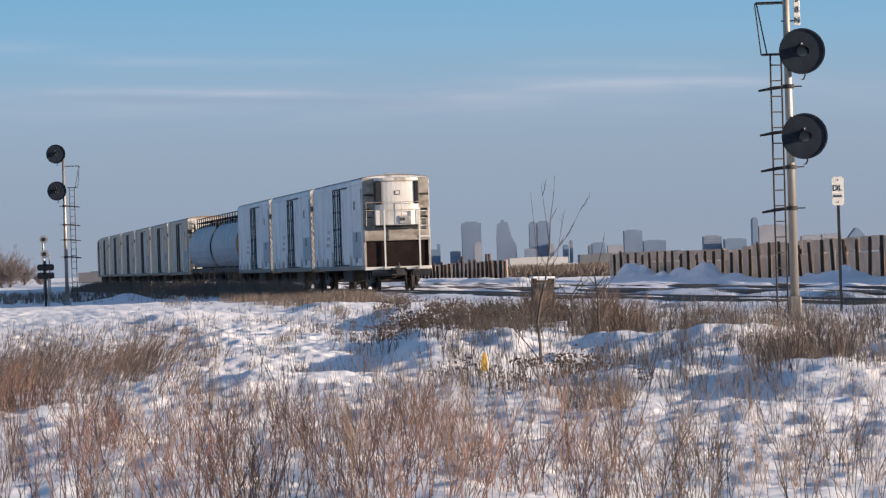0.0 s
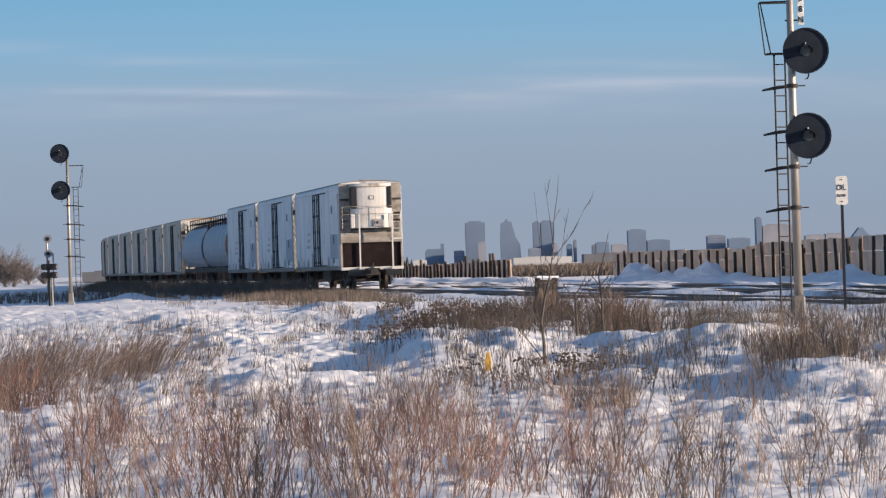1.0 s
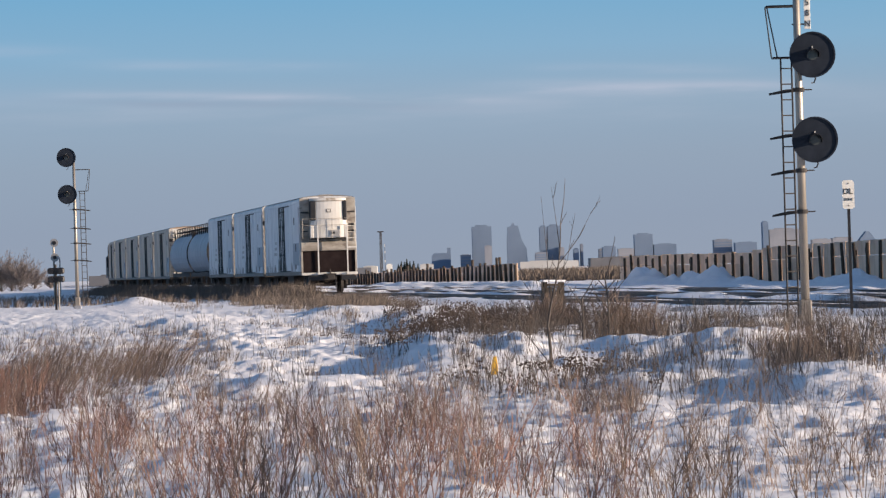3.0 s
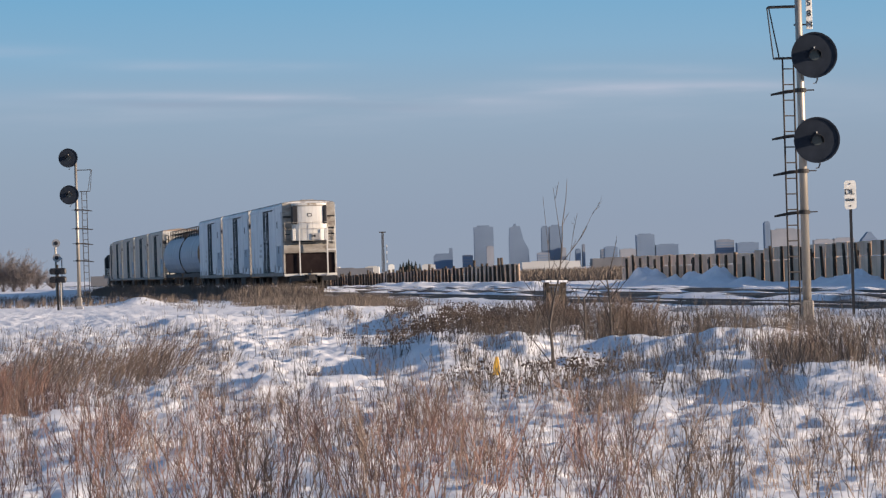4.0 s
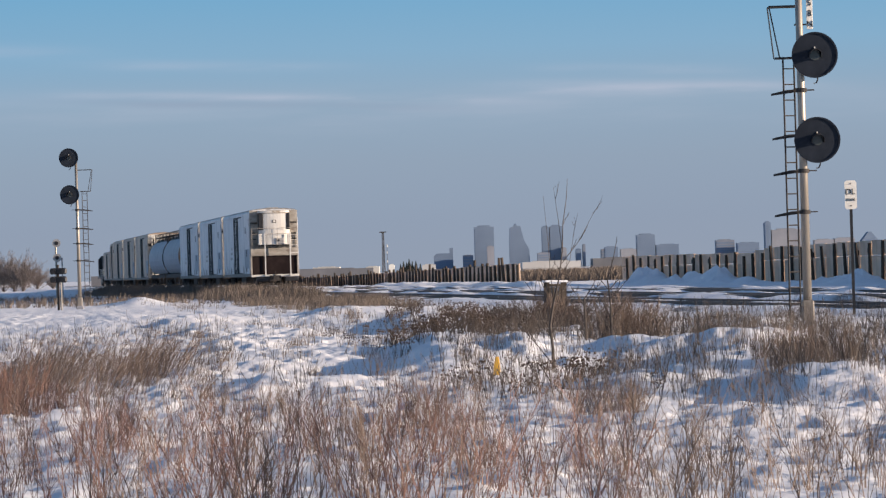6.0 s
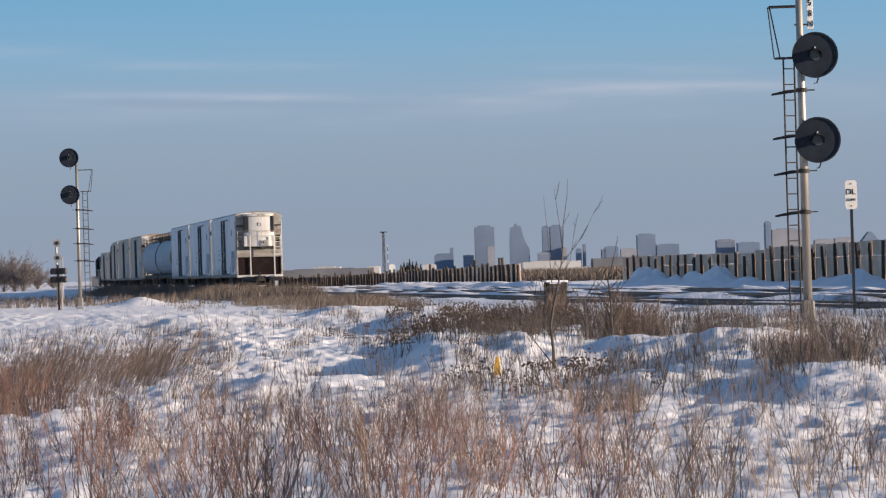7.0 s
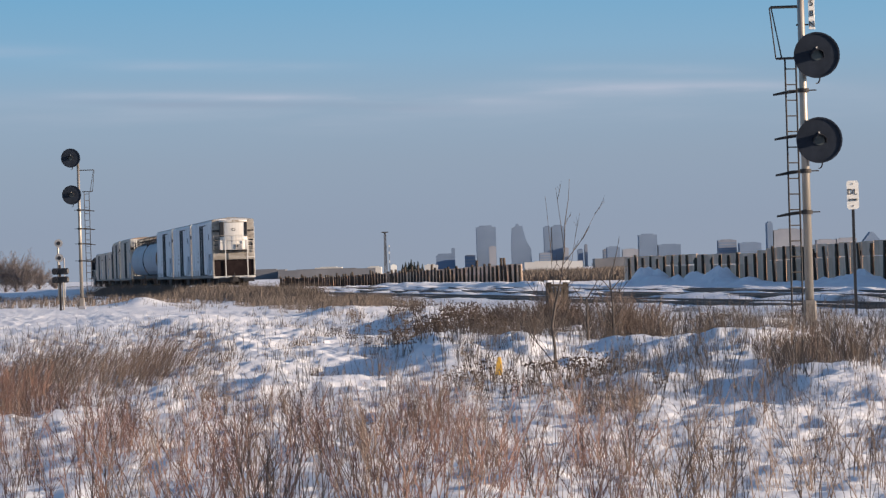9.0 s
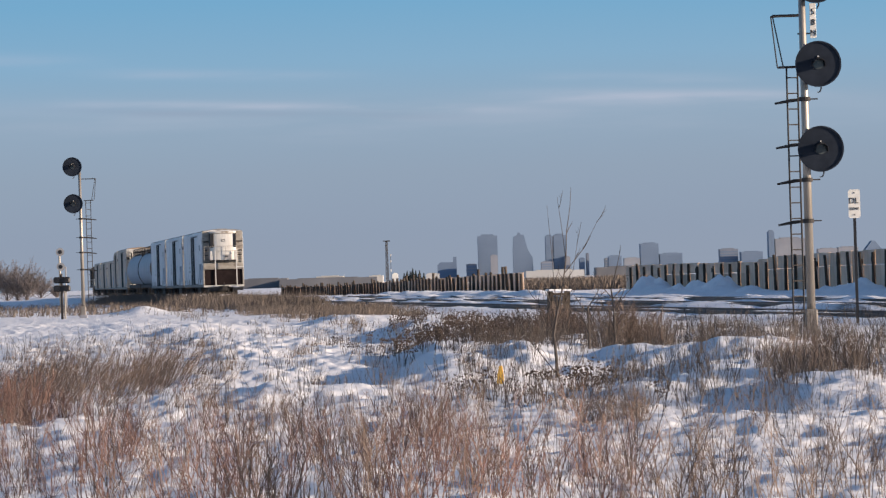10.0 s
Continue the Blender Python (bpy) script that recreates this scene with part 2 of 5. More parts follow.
DRIFTS = [  # crest's x and y, steep width to the left, gentle width to the right, half length away, height
    (-3.5, 126.0, 0.6, 2.2, 15.0, 0.20), (-0.85, 98.0, 0.55, 1.8, 11.0, 0.27), (-0.15, 64.0, 0.5, 1.5, 7.0, 0.32), (1.15, 63.0, 0.35, 1.2, 3.5, 0.20),
    (4.3, 47.4, 0.55, 1.6, 2.2, 0.22), (-4.0, 73.0, 0.35, 1.1, 2.6, 0.22), (-7.1, 108.0, 0.5, 1.4, 5.0, 0.20), (2.8, 61.0, 0.35, 1.1, 1.8, 0.14),
    (5.2, 56.0, 2.6, 2.2, 8.0, 0.16), (3.3, 64.0, 1.0, 1.5, 5.0, 0.10), (2.2, 52.0, 0.5, 1.2, 2.5, 0.10), (3.4, 55.0, 0.5, 1.0, 2.5, 0.12), (4.2, 60.0, 0.5, 1.2, 3.0, 0.12), (1.9, 70.0, 0.5, 1.4, 4.0, 0.14), (6.3, 54.5, 0.4, 1.2, 1.8, 0.14), (-2.4, 52.5, 0.3, 1.0, 1.6, 0.12), (-5.6, 92.0, 0.4, 1.5, 5.0, 0.16), (3.0, 40.0, 0.3, 0.9, 1.2, 0.10)]


def ground_z(x, y):
    x, y = np.asarray(x, float), np.asarray(y, float)
    d = np.hypot(x, y)
    z = np.interp(d, [0, 28, 40, 50, 60, 70, 85, 120, 280, 440, 6000], [-0.05, 0.0, 0.08, 0.17, 0.29, 0.38, 0.42, 0.40, 0.30, 0.05, 0.05])
    fade = np.clip((280 - d) / 160, 0, 1) * np.interp(d, [30, 60], [0.72, 1.0])
    z = z + fade * (0.15 * (hash_noise(x / 3.1 + 7, y / 4.2, 1) - 0.5) + 0.06 * (hash_noise(x / 1.5, y / 1.5, 2) - 0.5)
                    + 0.085 * (hash_noise(x / 0.62, y / 0.8, 3) - 0.5) + 0.08 * (hash_noise(x / 0.2, y / 0.36, 4) - 0.5))
    for mx, my, a, b, h in MOUNDS:
        z = z + h * np.exp(-(((x - mx) / a) ** 2 + ((y - my) / b) ** 2))
    for mx, my, left, right, b, h in DRIFTS:
        u = x - mx - 0.10 * np.sin(y / (b * 0.13) + mx * 3) - 0.06 * np.sin(y / (b * 0.05))
        z = z + h * np.exp(-((np.where(u < 0, u / left, u / right)) ** 2 + ((y - my) / b) ** 4))
    # the ground is level along the tracks
    off = x - track_x(y)
    lie = np.clip((np.abs(off - 4.5) - 7.0) / 2.0, 0, 1)
    lie = np.where(y > 40, lie, 1)
    return z * lie + (0.47 + 0.35 * (z - 0.4)) * (1 - lie)


def gz(x, y):
    return float(ground_z(np.array([x]), np.array([y]))[0])


def make_ground():
    rings = np.concatenate([np.array([0.0, 0.5, 4, 10, 16, 20]), np.arange(23, 90, 0.2), np.arange(90, 215, 0.6), np.geomspace(215, 4900, 60)])
    inner = np.radians(np.arange(-7.2, 7.2, 0.036))
    outer = np.radians(np.arange(7.5, 352.4, 7.0))
    ang = np.concatenate([inner, outer])
    k = len(ang)
    r, a = np.meshgrid(rings, ang, indexing="ij")
    x, y = r * np.sin(a), r * np.cos(a)
    co = np.stack([x.ravel(), y.ravel(), ground_z(x, y).ravel()], 1)
    i = np.arange(len(rings) - 1)[:, None] * k
    j = np.arange(k)[None, :]
    j2 = (j + 1) % k
    f = np.stack([(i + j), (i + k + j), (i + k + j2), (i + j2)], -1).reshape(-1, 4)
    me = bpy.data.meshes.new("ground")
    me.from_pydata(co, [], f.tolist())
    me.materials.append(SNOW)
    me.shade_smooth()
    tagged(new("ground", me), "snow-covered prairie ground with drifts and wind-blown hollows", "ground", kind="structure")


make_ground()

# ---- railway tracks ----


def along(y, off, z):
    """A place on the line parallel to the train's track, off metres to its right."""
    return Vector((track_x(y) + off, y, z))


def track_pose(y, off=0.0, z=0.0):
    return pose(track_x(y) + off, y, z, 0, 0, HEADING)


RAIL_OUT = [(-0.075, 0.0), (0.075, 0.0), (0.075, 0.02), (0.012, 0.035), (0.012, 0.13), (0.037, 0.14), (0.037, 0.17), (-0.037, 0.17), (-0.037, 0.14), (-0.012, 0.13), (-0.012, 0.035), (-0.075, 0.02)]


def make_track(off, y0, y1, path, buried):
    """Snowed-in ballast bed and two rails along the path x(y)."""
    root = tagged(new("railway_track"), "ballasted railway track with rusty rails in snow", "railway track", group="tracks of the yard", kind="structure")
    ys = np.arange(y0, y1, 1.0)
    at = [Vector((path(y) + off, y, 0)) for y in ys]
    cross = [Vector((path(y + 1) - path(y), 1.0, 0)).normalized() for y in ys]
    cross = [Vector((c.y, -c.x, 0)) for c in cross]

    def sweep(outline, jitter):
        bm = bmesh.new()
        rows = []
        for p, c in zip(at, cross):
            drift = [buried * (float(hash_noise(np.array([p.y / 6.0]), np.array([x / 1.1 + off]), 41)[0]) - 0.45) if jitter else 0.0 for x, z in outline]
            rows.append([bm.verts.new(p + c * (x + random.uniform(-jitter, jitter)) + Vector((0, 0, z + d + random.uniform(-jitter, jitter) * 0.35))) for (x, z), d in zip(outline, drift)])
        for a, b in zip(rows, rows[1:]):
            for k in range(len(outline) - 1):
                bm.faces.new((a[k], a[k + 1], b[k + 1], b[k]))
        return bm
    part("ballast_bed", sweep([(-3.2, 0.36), (-2.3, 0.46), (-1.6, 0.54), (-0.95, 0.555), (-0.72, 0.50), (-0.5, 0.54), (0.0, 0.57), (0.5, 0.54), (0.72, 0.50), (0.95, 0.555), (1.6, 0.54), (2.3, 0.46), (3.2, 0.36)], 0.05), BALLAST, root)
    for side in (-0.755, 0.755):
        part("rail", sweep([(side + x, 0.46 + z) for x, z in RAIL_OUT + RAIL_OUT[:1]], 0.0), RAIL, root)


make_track(0.0, 62.0, 800.0, main_x, 0.10)
make_track(4.6, 62.0, 520.0, track_x, 0.30)
make_track(9.4, 62.0, 420.0, track_x, 0.34)

# ---- train ----
WHEEL_R = 0.457


def wheelset(parent, y):
    bm = bmesh.new()
    for s in (-1, 1):
        tube(bm, [(s * 0.69, 0, 0), (s * 0.74, 0, 0)], WHEEL_R + 0.025, WHEEL_R + 0.02, 24)
        tube(bm, [(s * 0.74, 0, 0), (s * 0.83, 0, 0)], WHEEL_R, WHEEL_R - 0.004, 24)
        tube(bm, [(s * 0.83, 0, 0), (s * 0.86, 0, 0)], 0.16, 0.13, 10)
        for k in range(5):
            a = k * 2 * math.pi / 5
            box(bm, s * 0.845 - 0.006, s * 0.845 + 0.006, -0.03, 0.03, 0.2, 0.38, pose(0, 0, 0, math.degrees(a)))
    tube(bm, [(-1.0, 0, 0), (1.0, 0, 0)], 0.075, 0.075, 10)
    ob = part("wheelset", bm, DARK, parent)
    ob.location = (0, y, WHEEL_R)
    return ob


def bogie(parent, y):
    """Two cast side frames and a bolster; the wheelsets are parts of the car."""
    for s in (-1, 1):
        bm = bmesh.new()
        prism(bm, [(y - 1.25, 0.40), (y - 1.25, 0.62), (y - 0.75, 0.62), (y - 0.35, 0.86), (y + 0.35, 0.86), (y + 0.75, 0.62), (y + 1.25, 0.62), (y + 1.25, 0.40),
                   (y + 0.85, 0.36), (y + 0.45, 0.20), (y - 0.45, 0.20), (y - 0.85, 0.36)], "x", s * 1.0 - 0.07, s * 1.0 + 0.07)
        part("side_frame", bm, DARK, parent, bevel=0.015)
    part("bolster", B(-1.15, 1.15, y - 0.18, y + 0.18, 0.52, 0.9), DARK, parent, bevel=0.02)
    return [wheelset(parent, y - 0.88), wheelset(parent, y + 0.88)]


def coupler(parent, y, way):
    bm = bmesh.new()
    box(bm, -0.07, 0.07, min(y, y + way * 0.6), max(y, y + way * 0.6), 0.80, 0.96)
    prism(bm, [(-0.16, 0.72), (0.16, 0.72), (0.19, 0.84), (0.15, 1.02), (-0.10, 1.02), (-0.18, 0.9)], "y", y + way * 0.45, y + way * 0.72)
    box(bm, -0.03, 0.03, y + way * 0.3, y + way * 0.36, 0.95, 1.25)
    part("coupler", bm, DARK, parent, bevel=0.012)
    part("air_hose", T([(0.28, y, 0.85), (0.3, y + way * 0.2, 0.7), (0.3, y + way * 0.32, 0.35), (0.26, y + way * 0.42, 0.3)], 0.025, 0.025, 6), BLACK, parent)


def ladder(parent, side, y_face, x0, x1, z0, z1, mat, rungs, along_y=False):
    """A ladder with two stiles; along_y: it hangs on the side of the car."""
    bm = bmesh.new()
    zs = [z0 + (z1 - z0) * (k + 0.5) / rungs for k in range(rungs)]
    if along_y:
        for y in (x0, x1):
            box(bm, min(side, side * 1.05), max(side, side * 1.05), y - 0.02, y + 0.02, z0, z1)
        for z in zs:
            tube(bm, [(side * 1.04, x0, z), (side * 1.04, x1, z)], 0.014, n=5)
    else:
        for x in (x0, x1):
            box(bm, x - 0.025, x + 0.025, y_face - 0.09, y_face - 0.02, z0, z1)
        for z in zs:
            tube(bm, [(x0, y_face - 0.06, z), (x1, y_face - 0.06, z)], 0.02, n=5)
    part("ladder", bm, mat, parent)


def body_outline(half, z0, z1, crown):
    return [(-half, z0), (half, z0), (half, z1 - 0.10), (half - 0.10, z1), (half * 0.5, z1 + crown * 0.8), (0, z1 + crown), (-half * 0.5, z1 + crown * 0.8), (-half + 0.10, z1), (-half, z1 - 0.10)]


def cooled_end(car, f, half):
    """The rear end with its cooling unit, black lower bulkhead, platform, ladders and guard rails."""
    part("end_wall", B(-half, half, f - 0.02, f + 0.015, 2.72, 5.06), END_PAINT, car, "road-grimed white end wall")
    for z in (3.28, 3.62, 4.30):
        for a, b in ((-half + 0.02, -1.02), (1.02, half - 0.02)):
            bm = bmesh.new()
            prism(bm, [(f - 0.015, z - 0.05), (f - 0.06, z - 0.03), (f - 0.06, z + 0.03), (f - 0.015, z + 0.05)], "x", a, b)
            part("end_rib", bm, DARK, car, "dark end wall rib")
    part("end_beam", B(-half, half, f - 0.16, f + 0.01, 2.24, 2.72), END_PAINT, car, "stained cream end beam", bevel=0.03)
    part("lower_bulkhead", B(-half + 0.1, half - 0.08, f + 0.02 - 0.04, f + 0.03, 1.06, 2.24), BLACK_PANEL, car, "brown-black lower bulkhead")
    for a, b in ((-half, -half + 0.1), (half - 0.08, half)):
        part("corner_post", B(a, b, f - 0.10, f + 0.02, 1.06, 2.24), END_PAINT, car)
    part("end_sill", B(-half, half, f - 0.34, f + 0.1, 0.94, 1.08), UNIT_PAINT, car, "pale end sill", bevel=0.015)
    for a, b in ((-1.15, -0.28), (0.62, 1.42)):
        part("step_box", B(a, b, f - 0.36, f - 0.05, 0.66, 0.90), BLACK, car, "black step box", bevel=0.01)
    part("crossover_platform", B(-0.95, 1.0, f - 0.36, f - 0.10, 2.84, 2.91), DARK, car, "dark grating platform")
    # the cooling unit with a bowed front
    hw, bulge = 0.98, 0.62
    outline = [(-hw, f)] + [(-hw * math.cos(math.pi * k / 14) if 0 < k < 14 else hw * (-1 if k == 0 else 1), f - 0.30 - (bulge - 0.30) * math.sin(math.pi * k / 14)) for k in range(15)] + [(hw, f)]
    bm = bmesh.new()
    prism(bm, outline, "z", 2.93, 5.04)
    unit = part("cooling_unit", bm, UNIT_PAINT, car, "white bow-fronted cooling unit", bevel=0.02)
    bm = bmesh.new()
    prism(bm, [(x * 1.01, y - 0.015 if y < f else y) for x, y in outline], "z", 4.86, 4.92)
    part("unit_band", bm, END_PAINT, unit)
    for s, w in ((-1, 0.33), (1, 0.22)):
        x0, x1 = sorted((s * (hw + 0.012), s * (hw - w)))
        part("side_grille", B(x0, x1, f - 0.56, f - 0.03, 3.86, 4.90), BLACK, unit, "black air intake grille", bevel=0.05)
    part("unit_plate", B(-0.12, 0.12, f - bulge - 0.012, f - bulge + 0.05, 4.28, 4.46), BLACK, unit, "small dark plate")
    part("unit_plate", B(-0.085, 0.085, f - bulge - 0.02, f - bulge + 0.05, 4.31, 4.43), UNIT_PAINT, unit)
    part("control_box", B(0.05, 0.55, f - bulge - 0.06, f - bulge + 0.1, 2.98, 3.34), GREY_STEEL, unit, "grey control box", bevel=0.02)
    part("control_dial", B(0.12, 0.3, f - bulge - 0.08, f - bulge - 0.055, 3.12, 3.24), BLACK, unit)
    for s in (-1, 1):
        part("unit_foot", B(min(s * 0.80, s * 1.0), max(s * 0.80, s * 1.0), f - 0.5, f, 2.93, 3.62), UNIT_PAINT, unit, bevel=0.03)
    # guard rails
    for x in (-0.62, 0.94):
        part("guard_post", B(x - 0.034, x + 0.034, f - 0.78, f - 0.71, 1.06, 3.62), UNIT_PAINT, car, "white guard post")
        part("post_foot", B(x - 0.06, x + 0.06, f - 0.80, f - 0.1, 0.98, 1.06), UNIT_PAINT, car)
    for z in (3.6, 3.95):
        part("hand_rail", T([(-half, f - 0.1, z), (-half + 0.05, f - 0.74, z), (1.0, f - 0.74, z)], 0.013, n=5), END_PAINT, car)
    for x in (-half + 0.06, 0.16):
        part("rail_post", T([(x, f - 0.74, 2.9), (x, f - 0.74, 3.97)], 0.013, n=5), END_PAINT, car)
    ladder(car, 0, f - 0.05, 1.04, 1.44, 2.4, 3.7, UNIT_PAINT, 4)
    ladder(car, 0, f - 0.05, -1.44, -1.06, 2.5, 3.7, END_PAINT, 4)
    part("corner_strip", B(-half, -half + 0.10, f - 0.05, f + 0.01, 1.1, 5.0), END_PAINT, car)
    part("ladder_base", B(0.98, half, f - 0.2, f - 0.05, 2.36, 2.44), UNIT_PAINT, car)


def plain_end(car, f, half, paint):
    """A ribbed sheet end with a corner ladder, sills, a brake box and grab irons."""
    part("end_wall", B(-half, half, f - 0.02, f + 0.015, 1.0, 5.04), UNIT_PAINT, car, "pale ribbed end wall")
    for k in range(11):
        z = 1.28 + 0.34 * k
        bm = bmesh.new()
        prism(bm, [(f - 0.015, z - 0.09), (f - 0.075, z - 0.03), (f - 0.075, z + 0.03), (f - 0.015, z + 0.09)], "x", -half + 0.03, half - 0.03)
        part("end_rib", bm, UNIT_PAINT, car)
    ladder(car, 0, f - 0.075, -half + 0.06, -half + 0.46, 1.0, 4.9, END_PAINT, 11)
    part("end_sill", B(-half, half, f - 0.24, f + 0.1, 0.90, 1.08), DARK, car, "grimy end sill", bevel=0.015)
    part("brake_box", B(-half - 0.02, -half + 0.28, f - 0.2, f - 0.08, 3.98, 4.24), BLACK, car, "small black end box", bevel=0.02)
    part("brake_wheel", T([(0.7, f - 0.22, 2.6), (0.7, f - 0.18, 2.6)], 0.28, n=20), DARK, car)
    for z in (1.4, 2.0):
        part("grab_iron", T([(half - 0.5, f - 0.08, z), (half - 0.5, f - 0.14, z), (half - 0.08, f - 0.14, z), (half - 0.08, f - 0.08, z)], 0.014, n=5), END_PAINT, car)


def reefer(length, paint, cooled):
    """A refrigerator car: its origin on the rails below its rear end, +y ahead. cooled: the cooling unit sits on the rear end."""
    car = new("refrigerator_car")
    y0, y1, half = 0.75, length - 0.75, 1.49
    bm = bmesh.new()
    prism(bm, body_outline(half, 1.02, 5.08, 0.12), "y", y0 + 0.02, y1)
    part("body", bm, paint, car, bevel=0.015)
    bm = bmesh.new()
    prism(bm, [(-half + 0.06, 5.086), (-half + 0.1, 5.11), (-half * 0.5, 5.195), (0, 5.22), (half * 0.5, 5.195), (half - 0.1, 5.11), (half - 0.06, 5.086), (half * 0.5, 5.15), (0, 5.17), (-half * 0.5, 5.15)], "y", y0, y1 + 0.02)
    part("roof", bm, ROOF_PAINT, car, "dirty grey sheet roof")
    # raised side posts, top and bottom chords
    for s in (-1, 1):
        for y in (y0 + 0.06, y0 + 4.6, y0 + 7.4, length - 7.9, length - 5.2, y1 - 0.06):
            part("side_post", B(min(s * half, s * (half + 0.008)), max(s * half, s * (half + 0.008)), y - 0.05, y + 0.05, 1.16, 4.82), paint, car)
        part("side_sill", B(min(s * (half - 0.03), s * (half + 0.04)), max(s * (half - 0.03), s * (half + 0.04)), y0, y1, 0.96, 1.16), ROOF_PAINT, car, "grime-streaked side sill", bevel=0.01)
        part("top_chord", B(min(s * (half - 0.06), s * (half + 0.03)), max(s * (half - 0.06), s * (half + 0.03)), y0, y1, 4.80, 4.90), paint, car, bevel=0.01)
        # sliding plug door with its locking bars and tracks
        c = length * 0.49
        door = part("door", B(min(s * (half - 0.02), s * (half + 0.02)), max(s * (half - 0.02), s * (half + 0.02)), c - 1.5, c + 1.5, 1.22, 4.74), paint, car, bevel=0.02)
        for y in (c - 1.45, c - 0.62, c + 0.55, c + 1.4):
            bm = T([(s * (half + 0.03), y, 1.22), (s * (half + 0.03), y, 4.72)], 0.042, n=8)
            for z in (1.35, 2.1, 2.9, 3.7, 4.5):
                box(bm, s * (half + 0.035) - 0.03, s * (half + 0.035) + 0.03, y - 0.2, y + 0.2, z - 0.05, z + 0.05)
            part("locking_bar", bm, BLACK, door, "dark door locking bar")
        # black seal strips on both edges, also painting in the door's shadow gap
        part("door_shadow_gap", B(min(s * (half - 0.01), s * (half + 0.012)), max(s * (half - 0.01), s * (half + 0.012)), c - 1.62, c - 1.5, 1.2, 4.76), BLACK, car, "black door seal strip with the shadow gap painted in")
        part("door_shadow_gap", B(min(s * (half - 0.01), s * (half + 0.012)), max(s * (half - 0.01), s * (half + 0.012)), c + 1.5, c + 1.62, 1.2, 4.76), BLACK, car, "black door seal strip with the shadow gap painted in")
        part("door_track", B(min(s * half, s * (half + 0.05)), max(s * half, s * (half + 0.05)), c - 4.6, c + 1.7, 4.74, 4.80), DARK, car, "dark steel upper door track")
        part("door_track", B(min(s * half, s * (half + 0.05)), max(s * half, s * (half + 0.05)), c - 4.6, c + 1.7, 1.16, 1.22), DARK, car, "dark steel lower door track")
        part("data_plate", B(min(s * half, s * (half + 0.014)), max(s * half, s * (half + 0.014)), y0 + 3.3, y0 + 3.75, 3.7, 4.1), BLACK, car, "black lettered data panel")
        part("data_plate", B(min(s * half, s * (half + 0.014)), max(s * half, s * (half + 0.014)), y0 + 2.6, y0 + 3.1, 2.25, 2.65), BLACK, car, "black lettered data panel")
        part("data_plate", B(min(s * half, s * (half + 0.014)), max(s * half, s * (half + 0.014)), y0 + 2.7, y0 + 3.2, 1.3, 1.55), BLACK, car, "black lettered data panel")
        part("repaint_patch", B(min(s * half, s * (half + 0.005)), max(s * half, s * (half + 0.005)), y0 + 0.7, y0 + 4.4, 1.5, 2.7), GREY_PAINT, car, "faded grey repaint patch")
        rs = random.Random(int(length * 10) + s)
        for k in range(14):   # splashes of road grime along the foot of the side
            y, w, top = rs.uniform(y0 + 0.4, y1 - 1.6), rs.uniform(0.25, 1.1), rs.uniform(1.35, 1.95)
            bm = bmesh.new()
            prism(bm, [(y, 1.165), (y + w, 1.165), (y + w * 0.92, top - 0.12), (y + w * 0.7, top), (y + w * 0.55, top - 0.16), (y + w * 0.3, top - 0.05), (y + w * 0.08, top - 0.2)], "x", min(s * (half - 0.005), s * (half + 0.004)), max(s * (half - 0.005), s * (half + 0.004)))
            part("grime_splash", bm, GRIME, car, "grey-brown splash of road grime")
        for k in range(3):   # unreadable lines of lettering
            part("lettering_bar", B(min(s * half, s * (half + 0.008)), max(s * half, s * (half + 0.008)), y0 + 14.6, y0 + 16.4 - 0.4 * k, 2.1 + 0.32 * k, 2.26 + 0.32 * k), GREY_STEEL, car, "faded dark line of lettering")
        ladder(car, s * (half - 0.03), 0, y0 + 0.15, y0 + 0.55, 1.0, 4.6, paint, 9, True)
    # underframe
    part("centre_sill", B(-0.35, 0.35, 0.3, length - 0.3, 0.68, 1.02), DARK, car)
    part("fuel_tank", B(-1.1, 1.1, length * 0.40, length * 0.56, 0.42, 1.0), DARK, car, bevel=0.06)
    axles = bogie(car, 2.7) + bogie(car, length - 2.7)
    coupler(car, 0.5, -1)
    coupler(car, length - 0.5, 1)
    f = y0
    if cooled:
        cooled_end(car, f, half)
    else:
        plain_end(car, f, half, paint)
    # front end
    part("front_wall", B(-half, half, y1 - 0.01, y1 + 0.03, 1.0, 4.96), END_PAINT, car)
    # roof pieces
    part("roof_walk", B(-0.35, 0.35, y0 + 0.2, y0 + 1.4, 5.215, 5.25), GREY_STEEL, car)
    return car, axles


